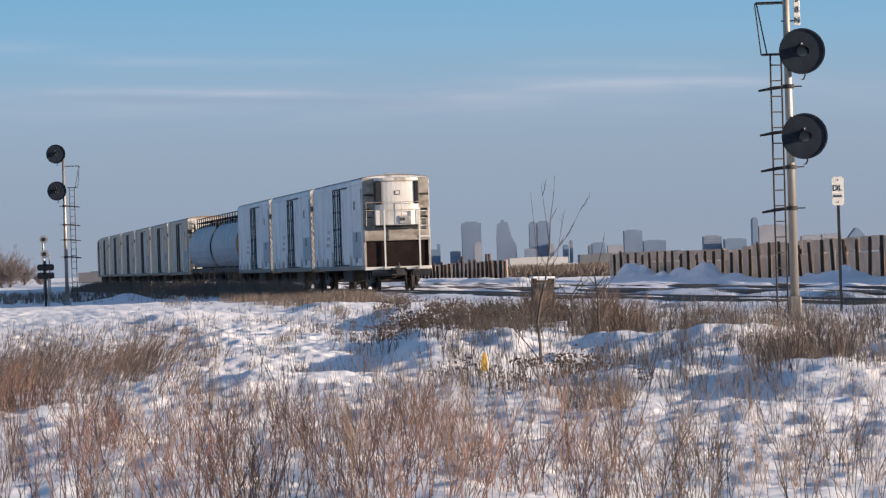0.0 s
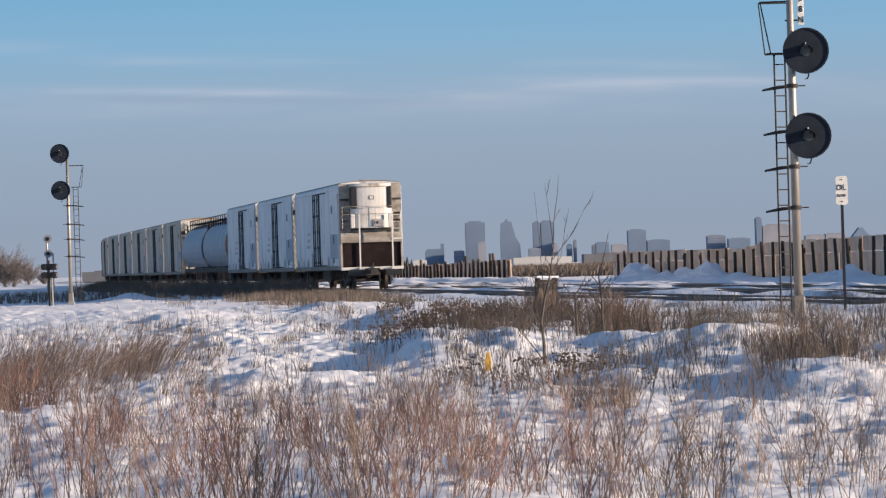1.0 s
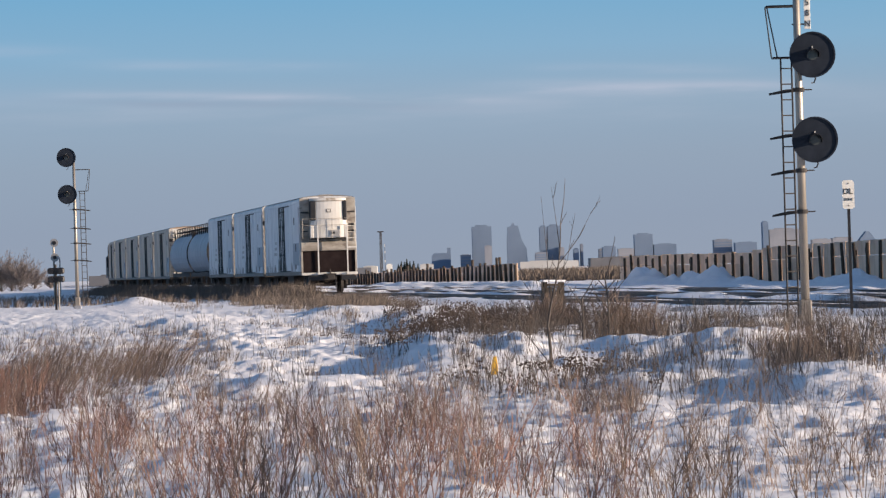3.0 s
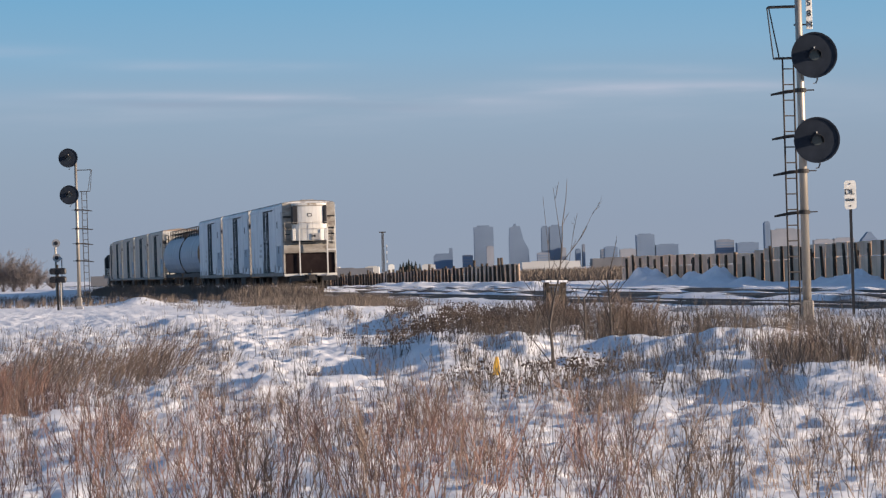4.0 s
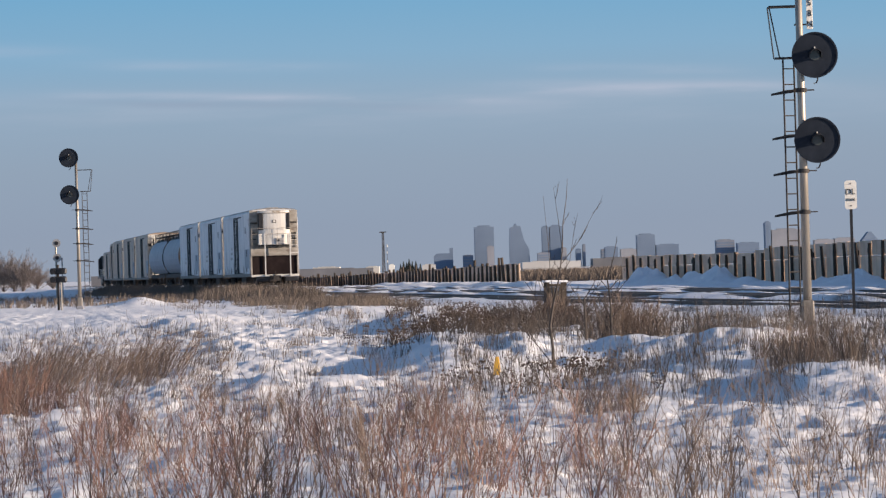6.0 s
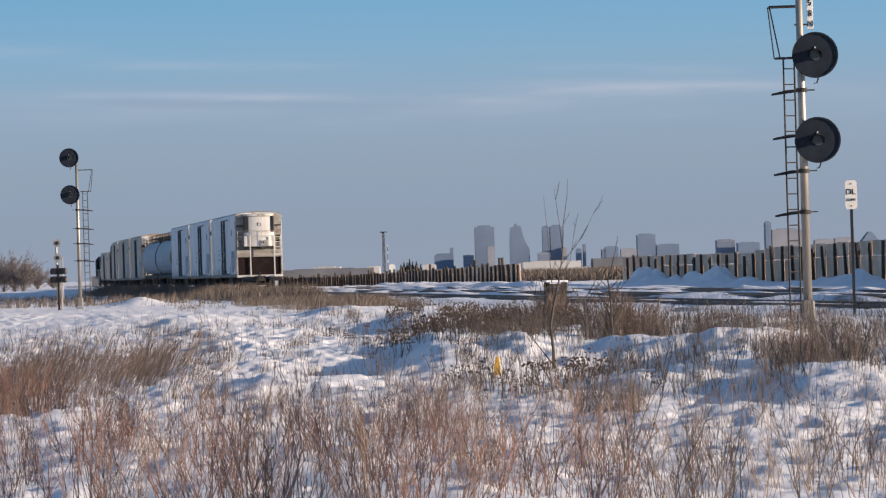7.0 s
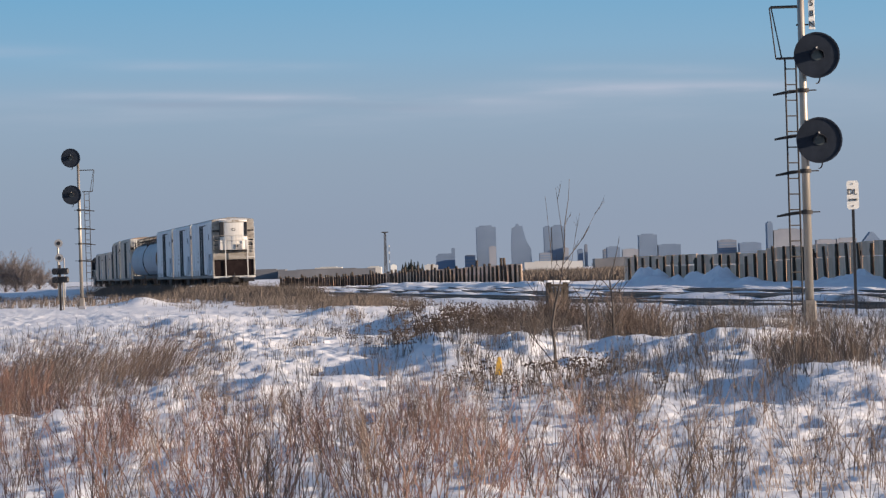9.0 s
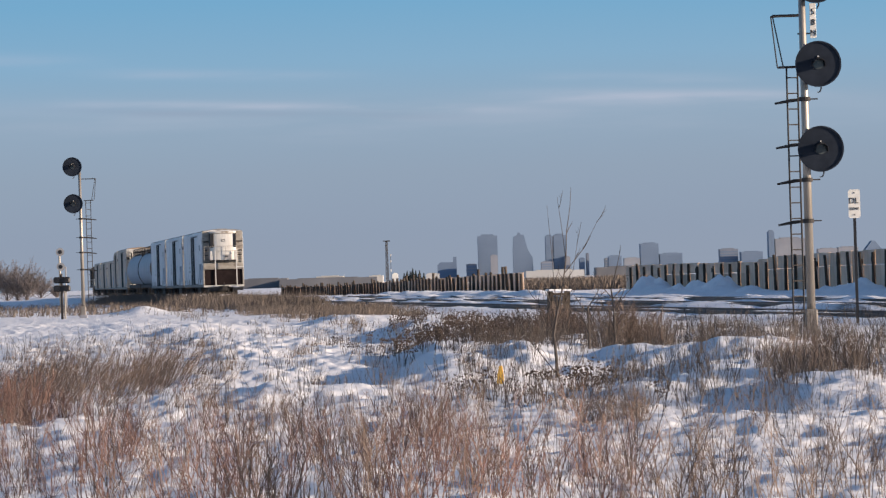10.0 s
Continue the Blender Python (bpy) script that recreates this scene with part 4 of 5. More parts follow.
def tower(x0, x1, y, top, mat, label, outline=None, depth=24.0, storeys=0, cat="building"):
    """A building far off: body, roof parapet and rows of window bands."""
    b = new("office_tower" if top > 20 else "far_building")
    w = x1 - x0
    bm = bmesh.new()
    prism(bm, outline or [(0, -2), (w, -2), (w, top), (0, top)], "y", 0, depth)
    part("wall", bm, mat, b)
    if not outline:
        part("roof", B(w * 0.18, w * 0.8, depth * 0.2, depth * 0.8, top, top + max(0.25, top * 0.035)), mat, b)
    for k in range(storeys):
        z = top * (0.12 + 0.84 * k / storeys)
        if outline:
            break
        part("window_band", B(w * 0.03, w * 0.97, -0.25, 0.1, z, z + top * 0.45 / storeys), HAZED_GLASS, b)
    tagged(b, label, cat, "far city skyline")
    b.matrix_world = pose(x0, y, 0)
    return b


def make_city():
    D = 4600
    tower(35.8, 58.5, D, 49.0, HAZED_GLASS, "square dark glass office tower in the haze", storeys=16)
    tower(76, 99, D, 50, HAZED_GLASS, "dark office tower with a sloping flank", outline=[(0, -2), (23, -2), (22.5, 22), (17, 32), (14, 44), (13, 49), (9, 49), (8.5, 51.5), (6, 51.5), (5.5, 49), (1, 47), (0, 30)])
    tower(113.5, 122, D, 46.5, HAZED_GLASS, "slender blue-grey office tower", storeys=14)
    tower(122.6, 137, D, 47.3, HAZED_GLASS, "broad dark office tower", storeys=14)
    tower(107, 121, D - 40, 17, HAZED_BRICK, "low brown office block", storeys=5)
    tower(222, 243, D, 34.5, HAZED_GLASS, "blue-grey tower block with a roof box", storeys=12)
    tower(244, 270, D, 22.5, HAZED_GLASS, "broad grey apartment block", storeys=7)
    tower(313, 334, D, 25.5, HAZED_BRICK, "grey block with a stepped roof", storeys=7)
    tower(335, 360, D - 30, 21.5, HAZED_GLASS, "plain grey apartment block on the skyline", storeys=6)
    tower(369.5, 376, D, 44, HAZED_GLASS, "slim glass tower beside a pale slab", storeys=14)
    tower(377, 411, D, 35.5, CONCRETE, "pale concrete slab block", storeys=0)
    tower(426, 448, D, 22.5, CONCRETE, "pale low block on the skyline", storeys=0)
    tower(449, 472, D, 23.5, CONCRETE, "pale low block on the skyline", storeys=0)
    tower(480, 500, D, 30, HAZED_GLASS, "gabled grey building on the skyline", outline=[(0, -2), (20, -2), (20, 19), (11, 30), (8, 30), (0, 20)])
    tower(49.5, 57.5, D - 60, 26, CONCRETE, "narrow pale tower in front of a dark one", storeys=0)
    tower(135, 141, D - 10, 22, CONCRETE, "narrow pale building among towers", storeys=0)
    tower(152, 158, D, 20, HAZED_GLASS, "small grey tower on the skyline", storeys=4)
    tower(160, 163, D, 25, HAZED_BRICK, "thin dark chimney tower on the skyline")
    tower(181, 190, D, 19, HAZED_BRICK, "brown block on the skyline", storeys=5)
    tower(184, 199, D - 30, 21.5, HAZED_GLASS, "grey block with a stepped top", storeys=6)
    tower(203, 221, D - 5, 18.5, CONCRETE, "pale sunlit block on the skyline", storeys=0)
    tower(-11, 9, D, 21, HAZED_GLASS, "low grey building with a stair tower", outline=[(0, -2), (22, -2), (22, 26), (18, 26), (18, 20), (3, 20), (0, 17)])
    tower(22, 34, D - 30, 17, HAZED_BRICK, "low dark building on the skyline", storeys=4)
    # low sheds nearer by
    tower(23.5, 41, 1200, 3.1, WHITE_SHED, "long low white shed with a flat roof", depth=20, cat="shed")
    tower(45, 66, 1210, 3.6, GREY_SHED, "long low grey shed beyond the snowy yard", depth=20, cat="shed")
    tower(-78, -60, 1500, 3.6, GREY_SHED, "low grey industrial shed far off", depth=20, cat="shed")
    tower(-62, -26, 1480, 3.1, GREY_SHED, "long low dark industrial hall", depth=20, cat="shed")
    tower(-49, -39, 1500, 3.8, WHITE_SHED, "white-roofed industrial shed far off", depth=20, cat="shed")
    tower(-29, -24, 1490, 3.5, WHITE_SHED, "low white shed beyond the yard", depth=20, cat="shed")
    tower(-19.2, -17.2, 1400, 3.8, SIGN_WHITE, "small cream hut beside a mast", depth=5, cat="hut")
    tower(-8, -3, 1500, 3.6, WHITE_SHED, "low pale shed beyond the plank fence", depth=12, cat="shed")
    tower(-88, -72, 1000, 2.6, GREY_SHED, "grey hall beyond the train", depth=12, cat="shed")
    # lattice mast
    p = new("radio_mast")
    for a, b in ((-0.5, -0.5), (0.5, -0.5), (0.0, 0.6)):
        part("leg", T([(a, b, 0), (a * 0.6, b * 0.6, 16)], 0.16, 0.12, 5), DARK, p)
    for k in range(16):
        s = 1 if k % 2 else -1
        part("lattice_bar", T([(s * 0.5, -0.5, k), (-s * 0.48, -0.48, k + 1)], 0.07, n=4), DARK, p)
    part("antenna_bar", B(-1.3, 1.3, -0.2, 0.2, 15.9, 16.3), DARK, p)
    tagged(p, "thin grey lattice radio mast", "mast")
    p.matrix_world = pose(-22.4, 1500, 0.2)
    c = new("antenna_pole")
    part("pole", T([(0, 0, 0), (0, 0, 11)], 0.09, 0.07, 6), DARK, c)
    for z in (4.6, 8.0, 10.4):
        part("panel_antenna", B(-0.2, 0.2, -0.2, 0.2, z, z + 0.9), WHITE_SHED, c, "white antenna panel", bevel=0.05)
    tagged(c, "thin pole with white antenna panels", "antenna")
    c.matrix_world = pose(-21.0, 1500, 0.2)


make_city()

# ---- plants ----
BARK_RED = material("red_willow_bark", [(0.10, 0.050, 0.038), (0.175, 0.095, 0.074), (0.26, 0.165, 0.13)], 0.7, 3.0, 4, random_shade=0.25)
BARK_BROWN = material("brown_twig_bark", [(0.085, 0.058, 0.044), (0.145, 0.105, 0.082), (0.22, 0.165, 0.13)], 0.8, 3.0, 4, random_shade=0.25)
BARK_GREY = material("grey_brown_bark", [(0.05, 0.041, 0.036), (0.10, 0.083, 0.072)], 0.85, 6.0, 5, random_shade=0.15)
BARK_FAR = material("grey_tan_twigs", [(0.13, 0.11, 0.105), (0.21, 0.18, 0.17)], 0.85, 2.0, 4, random_shade=0.1)
SEED = material("dark_seed_heads", [(0.045, 0.03, 0.025), (0.10, 0.07, 0.05)], 0.9, 20, 4, random_shade=0.25)
STRAW = material("dry_grass_straw", [(0.075, 0.058, 0.047), (0.12, 0.095, 0.076), (0.175, 0.14, 0.115)], 0.8, 0.7, 5)
NEEDLE = material("dark_conifer_needles", [(0.018, 0.026, 0.022), (0.04, 0.052, 0.042)], 0.8, 1.0, 4)


class Twigs:
    """Collects thin tapered tubes and blades, then makes one mesh of them."""

    def __init__(self, seed):
        self.v, self.f, self.r = [], [], random.Random(seed)

    def stick(self, pts, r0, r1, n=3):
        k0 = len(self.v)
        m = len(pts)
        for i, p in enumerate(pts):
            d = (pts[min(i + 1, m - 1)] - pts[max(i - 1, 0)]).normalized()
            a = d.orthogonal().normalized()
            b = d.cross(a)
            r = r0 + (r1 - r0) * i / (m - 1)
            for k in range(n):
                w = 2 * math.pi * k / n
                self.v.append(p + (a * math.cos(w) + b * math.sin(w)) * r)
        for i in range(m - 1):
            for k in range(n):
                a, b = k0 + i * n + k, k0 + i * n + (k + 1) % n
                self.f.append((a, b, b + n, a + n))

    def curve(self, p, d, length, bend, steps=4, rise=0.25):
        """Points of a shoot that starts at p towards d, wavers and rises."""
        out = [p.copy()]
        d = d.normalized()
        for _ in range(steps):
            d = (d + Vector((self.r.gauss(0, bend), self.r.gauss(0, bend), rise * 0.3 + self.r.gauss(0, bend * 0.5)))).normalized()
            out.append(out[-1] + d * length / steps)
        return out

    def shoot(self, p, d, length, r0, twigs, bend=0.10, depth=1, thin=0.0013):
        pts = self.curve(p, d, length, bend)
        self.stick(pts, r0, r0 * 0.3, 3 if r0 < 0.02 else 6)
        for _ in range(twigs):
            u = self.r.uniform(0.22, 0.96) * (len(pts) - 1)
            i = int(u)
            q = pts[i].lerp(pts[i + 1], u - i)
            ax = (pts[i + 1] - pts[i]).normalized()
            side = Vector((self.r.gauss(0, 1), self.r.gauss(0, 1), self.r.gauss(0, 0.3))).normalized()
            l2 = length * self.r.uniform(0.12, 0.36) * (1.15 - 0.6 * u / (len(pts) - 1))
            if depth > 1:
                self.shoot(q, ax + side * 0.75, l2 * 1.3, r0 * 0.45, max(2, twigs // 2), bend, depth - 1, thin)
            else:
                self.stick(self.curve(q, ax + side * self.r.uniform(0.4, 0.9), l2, bend, 2), max(r0 * 0.42, thin), thin * 0.7)

    def blob(self, p, r):
        k0 = len(self.v)
        for d in ((1, 0, 0), (0, 1, 0), (-1, 0, 0), (0, -1, 0), (0, 0, 0.8), (0, 0, -0.7)):
            self.v.append(p + Vector(d) * r * self.r.uniform(0.6, 1.3))
        for a, b in ((0, 1), (1, 2), (2, 3), (3, 0)):
            self.f.append((k0 + a, k0 + b, k0 + 4))
            self.f.append((k0 + b, k0 + a, k0 + 5))

    def blade(self, p, h, w, lean):
        a = self.r.uniform(0, math.pi)
        s = Vector((math.cos(a), math.sin(a), 0)) * w
        k0 = len(self.v)
        for u, q in ((0, 1.0), (0.55, 0.75), (1.0, 0.12)):
            c = p + Vector((lean[0] * u * u, lean[1] * u * u, h * u * (1 - 0.12 * u)))
            self.v += [c - s * q, c + s * q]
        self.f += [(k0, k0 + 1, k0 + 3, k0 + 2), (k0 + 2, k0 + 3, k0 + 5, k0 + 4)]

    def mesh(self, name, mat):
        me = bpy.data.meshes.new(name)
        me.from_pydata(self.v, [], self.f)
        me.materials.append(mat)
        return me


def shrub_mesh(name, seed, stems, height, spread, mat, twigs=6, r0=0.006, bend=0.1, lean=(0, 0)):
    t = Twigs(seed)
    for _ in range(stems):
        a, q = t.r.uniform(0, 6.3), spread * math.sqrt(t.r.random())
        p = Vector((q * math.cos(a), q * math.sin(a), -0.08))
        d = Vector((p.x * 0.55 + t.r.gauss(0, 0.10) + lean[0], p.y * 0.55 + t.r.gauss(0, 0.10) + lean[1], 1.0))
        t.shoot(p, d, height * t.r.uniform(0.45, 1.1), r0 * t.r.uniform(0.6, 1.2), twigs, bend)
    return t.mesh(name, mat)


def weed_mesh(seed):
    t = Twigs(seed)
    for _ in range(7):
        p = Vector((t.r.gauss(0, 0.12), t.r.gauss(0, 0.12), -0.05))
        pts = t.curve(p, Vector((t.r.gauss(0, 0.2), t.r.gauss(0, 0.2), 1)), t.r.uniform(0.18, 0.42), 0.12)
        t.stick(pts, 0.007, 0.004)
        for _ in range(6):
            t.blob(pts[-1] + Vector((t.r.gauss(0, 0.05), t.r.gauss(0, 0.05), t.r.gauss(0, 0.025))), t.r.uniform(0.010, 0.026))
    return t.mesh("weed", SEED)


def plant(name, me, x, y, size, label, category, group, tilt=4.0, sink=0.0):
    ob = new(name, me)
    ob.matrix_world = pose(x, y, gz(x, y) - sink, random.gauss(0, tilt), random.gauss(0, tilt), random.uniform(0, 360)) @ Matrix.Scale(size, 4)
    return tagged(ob, label, category, group)


def make_plants():
    rng = random.Random(5)
    red = [shrub_mesh("willow_shrub", 100 + k, 13, 1.02, 0.28, BARK_RED, 8, 0.0056, 0.15) for k in range(8)]
    brown = [shrub_mesh("twig_shrub", 200 + k, 12, 0.98, 0.28, BARK_BROWN, 8, 0.0056, 0.17) for k in range(6)]
    thin = [shrub_mesh("thin_shrub", 300 + k, 7, 1.0, 0.22, BARK_BROWN, 9, 0.0056, 0.18) for k in range(5)]
    # the near thicket; how dense along the width
    for _ in range(285):
        d = rng.uniform(25.5, 37.5)
        u = rng.uniform(-0.115, 0.115)
        x = u * d
        where = (u + 0.115) / 0.23
        dense = np.interp(where, [0, 0.08, 0.18, 0.24, 0.34, 0.42, 0.5, 0.58, 0.66, 0.74, 0.85, 1.0], [0.55, 0.45, 0.5, 0.85, 0.68, 0.50, 0.60, 0.72, 0.62, 0.5, 0.42, 0.35])
        if rng.random() > dense:
            continue
        size = rng.uniform(0.62, 1.0) * (1.0 if d < 33 else 0.8)
        if where > 0.7 or rng.random() < 0.22:
            plant("thin_shrub", rng.choice(thin), x, d, size, "sparse leafless brown twigs standing in the snow", "shrub", "leafless shrubs of the thicket")
        elif rng.random() < 0.62:
            plant("willow_shrub", rng.choice(red), x, d, size, "leafless red-brown willow shoots growing out of the snow", "shrub", "leafless shrubs of the thicket")
        else:
            plant("twig_shrub", rng.choice(brown), x, d, size, "leafless brown shrub with fine twigs in snow", "shrub", "leafless shrubs of the thicket")
    for _ in range(120):
        d = rng.uniform(37.5, 47)
        u = rng.uniform(-0.115, 0.115)
        plant("thin_shrub", rng.choice(thin), u * d, d, rng.uniform(0.4, 0.75), "sparse leafless brown twigs standing in the snow", "shrub", "leafless shrubs of the thicket")
    # dense brown clumps farther off: x, y, width, height
    clump = [shrub_mesh("brush_clump", 400 + k, 68, 0.70, 0.32, BARK_BROWN, 11, 0.0055, 0.18) for k in range(4)]
    for x, y, s in ((4.45, 52.4, 0.75), (4.75, 52.0, 0.8), (5.05, 52.6, 0.75), (4.65, 52.9, 0.75), (4.2, 53.4, 0.5), (5.3, 52.8, 0.66), (4.95, 53.5, 0.72), (5.5, 53.4, 0.45), (2.6, 66.3, 1.25), (2.9, 66.8, 1.3), (3.2, 66.4, 1.1), (3.45, 67.5, 1.0), (3.0, 67.8, 1.15), (1.75, 85.0, 1.0), (2.15, 85.5, 0.95), (2.55, 84.6, 0.85), (2.0, 84.0, 1.0), (2.2, 86.5, 1.05), (2.4, 85.8, 1.05), (2.7, 85.2, 0.95), (2.3, 84.3, 1.0), (1.3, 86.0, 0.9),
                    (2.8, 86.2, 1.0), (1.2, 86.0, 0.75), (3.5, 84.0, 0.8), (1.9, 43.2, 0.62), (1.55, 43.4, 0.5), (4.3, 66.0, 0.6), (5.3, 70.0, 0.6)):
        plant("brush_clump", rng.choice(clump), x, y, s, "dense brown leafless brush rising from the snow", "shrub", "brush clumps")
    dense = [shrub_mesh("red_clump", 450 + k, 75, 0.62, 0.34, BARK_RED, 8, 0.006, 0.12, (0.1, 0)) for k in range(2)]
    for x, y, s in ((-5.35, 46.2, 1.0), (-4.95, 46.6, 0.95), (-5.15, 47.6, 1.1), (-4.6, 47.6, 0.75), (-5.5, 45.2, 0.8)):
        plant("red_clump", rng.choice(dense), x, y, s, "dense red-brown willow clump in the snow", "shrub", "brush clumps")
    lean = [shrub_mesh("leaning_shrub", 500 + k, 30, 0.86, 0.40, BARK_BROWN, 9, 0.0048, 0.13, (0.62, 0)) for k in range(5)]
    for _ in range(54):
        x, y = rng.uniform(-6.8, -3.4), rng.uniform(49.5, 63)
        if x > -3.9 and rng.random() < 0.65:
            continue
        ob = plant("leaning_shrub", rng.choice(lean), x, y, rng.uniform(0.65, 1.0), "grey-brown twigs leaning with the wind", "shrub", "leaning shrubs")
        ob.matrix_world = pose(x, y, gz(x, y), 0, 0, rng.uniform(-25, 25)) @ Matrix.Scale(rng.uniform(0.6, 1.1) * (1.0 if x < -4.4 else 0.75), 4)
    # small twigs and dark weeds of the middle ground
    small = [shrub_mesh("snow_twigs", 600 + k, 9, 0.5, 0.30, BARK_GREY, 5, 0.0052, 0.13) for k in range(6)]
    spots = []
    while len(spots) < 330:
        d = rng.uniform(46, 100)
        u = rng.uniform(-0.115, 0.115)
        if u < -0.02 and d > 54 and rng.random() < 0.4:
            continue
        spots.append((u * d, d, rng.uniform(0.5, 1.15)))
    for _ in range(300):
        d = rng.uniform(47, 78)
        u = rng.uniform(0.0, 0.115)
        spots.append((u * d, d, rng.uniform(0.6, 1.25) * (1.15 if u > 0.045 else 0.9)))
    scatter("snow_twigs", small, spots, rng, "thin leafless twigs poking through the snow", "twigs", BARK_GREY)
    weeds = [weed_mesh(700 + k) for k in range(6)]
    spots = []
    for k in range(140):
        d = rng.uniform(64, 98) if k < 120 else rng.uniform(47, 56)
        u = rng.gauss(0.004, 0.014) if k < 120 else rng.gauss(0.033, 0.016)
        spots.append((u * d, d, rng.uniform(0.5, 1.15)))
    for k in range(50):
        d = rng.uniform(66, 100)
        spots.append((rng.gauss(0.012, 0.010) * d, d, rng.uniform(0.6, 1.3)))
    scatter("dry_weeds", weeds, spots, rng, "dark dried weeds with clustered seed heads", "weeds", SEED)


def scatter(name, meshes, spots, rng, label, category, mat):
    """Many small plants that nobody could count, in one mesh."""
    vs, fs, base = [], [], 0
    arrays = []
    for me in meshes:
        co = np.empty(len(me.vertices) * 3)
        me.vertices.foreach_get("co", co)
        arrays.append((co.reshape(-1, 3), [tuple(p.vertices) for p in me.polygons]))
    for x, y, size in spots:
        co, faces = rng.choice(arrays)
        a = rng.uniform(0, 6.3)
        c, s = math.cos(a) * size, math.sin(a) * size
        vs.append(np.stack([co[:, 0] * c - co[:, 1] * s + x, co[:, 0] * s + co[:, 1] * c + y, co[:, 2] * size + gz(x, y)], 1))
        fs += [tuple(i + base for i in f) for f in faces]
        base += len(co)
    me = bpy.data.meshes.new(name)
    me.from_pydata(np.concatenate(vs), [], fs)
    me.materials.append(mat)
    tagged(new(name, me), label, category, kind="stuff")
    for m in meshes:
        bpy.data.meshes.remove(m)


def make_sapling(x, y, height, seed, label, lean):
    t = Twigs(seed)
    root = tagged(new("bare_tree"), label, "tree", "young bare trees")
    trunk = t.curve(Vector((0, 0, -0.1)), Vector((lean, 0, 1)), height * 0.62, 0.045, 7, 0.1)
    t.stick(trunk, 0.028, 0.012, 7)
    part_me = t.mesh("trunk", BARK_GREY)
    ob = new("trunk", part_me)
    ob.parent = root
    c = Twigs(seed + 1)
    c.shoot(trunk[-1], trunk[-1] - trunk[-2] + Vector((0.08, 0, 0)), height * 0.42, 0.0115, 3, 0.06)
    for k, side in ((3, 1), (4, -1), (5, 1), (6, 1), (6, -1), (2, -1), (3, -0.6), (4, 0.7)):
        c.shoot(trunk[k], Vector((side * 0.75, c.r.gauss(0, 0.3), 1.0)), height * c.r.uniform(0.24, 0.40), 0.0105, 6, 0.09)
    for k in (1, 1, 2, 2, 3):
        c.shoot(trunk[k], Vector((c.r.gauss(0, 0.7), c.r.gauss(0, 0.5), 0.8)), height * c.r.uniform(0.12, 0.25), 0.006, 6, 0.1)
    ob = new("crown", c.mesh("crown", BARK_GREY))
    ob.parent = root
    root.matrix_world = pose(x, y, gz(x, y))


def make_forked_tree(x, y):
    """A slim young tree: one leader, a long right-hand limb, thin upright forks."""
    root = tagged(new("bare_tree"), "slim young bare tree with forked upper branches", "tree", "young bare trees")
    t = Twigs(31)
    trunk = [Vector(p) for p in ((0, 0, -0.1), (0.0, 0, 0.3), (-0.03, 0, 0.62), (0.03, 0.01, 0.95), (0.12, 0.02, 1.3))]
    t.stick(trunk, 0.026, 0.012, 8)
    ob = new("trunk", t.mesh("trunk", BARK_GREY))
    ob.parent = root
    c = Twigs(32)

    def limb(pts, r0, r1, twigs):
        pts = [Vector(p) for p in pts]
        c.stick(pts, r0, r1, 5)
        for _ in range(twigs):
            i = c.r.randint(1, len(pts) - 2)
            q = pts[i].lerp(pts[i + 1], c.r.random())
            d = (pts[i + 1] - pts[i]).normalized() + Vector((c.r.gauss(0, 0.6), c.r.gauss(0, 0.5), 0.3))
            c.shoot(q, d, c.r.uniform(0.18, 0.42), 0.006, 4, 0.1, 1, 0.002)
    limb([(0.12, 0.02, 1.3), (0.18, 0, 1.7), (0.20, 0, 2.1), (0.26, 0.02, 2.45), (0.285, 0.02, 2.74)], 0.0105, 0.0028, 1)
    limb([(0.15, 0.02, 1.5), (0.3, 0.05, 1.68), (0.46, 0.05, 1.88), (0.65, 0.08, 2.24)], 0.0075, 0.0022, 3)
    limb([(0.03, 0.01, 0.95), (0.0, 0.05, 1.35), (-0.02, 0.08, 1.8), (-0.07, 0.1, 2.5)], 0.007, 0.0022, 2)
    limb([(0.12, 0.02, 1.3), (0.28, -0.05, 1.55), (0.36, -0.05, 2.0)], 0.0065, 0.0022, 2)
    limb([(0.18, 0, 1.7), (0.14, 0, 2.1), (0.08, 0.02, 2.62)], 0.0065, 0.0022, 1)
    limb([(-0.02, 0, 0.45), (-0.16, 0.1, 0.78), (-0.24, 0.12, 1.15)], 0.008, 0.0025, 5)
    limb([(-0.02, 0, 0.5), (0.12, -0.1, 0.68), (0.26, -0.12, 1.0)], 0.008, 0.0025, 5)
    limb([(0.0, 0, 0.05), (-0.2, 0.05, 0.32), (-0.45, 0.05, 0.62)], 0.010, 0.004, 6)
    limb([(0.0, 0, 0.75), (0.15, 0.1, 1.0), (0.2, 0.1, 1.4)], 0.007, 0.0025, 4)
    limb([(-0.02, 0, 0.6), (-0.08, 0.05, 0.9), (-0.09, 0.05, 1.3)], 0.007, 0.0025, 4)
    ob = new("crown", c.mesh("crown", BARK_GREY))
    ob.parent = root
    root.matrix_world = pose(x, y, gz(x, y))


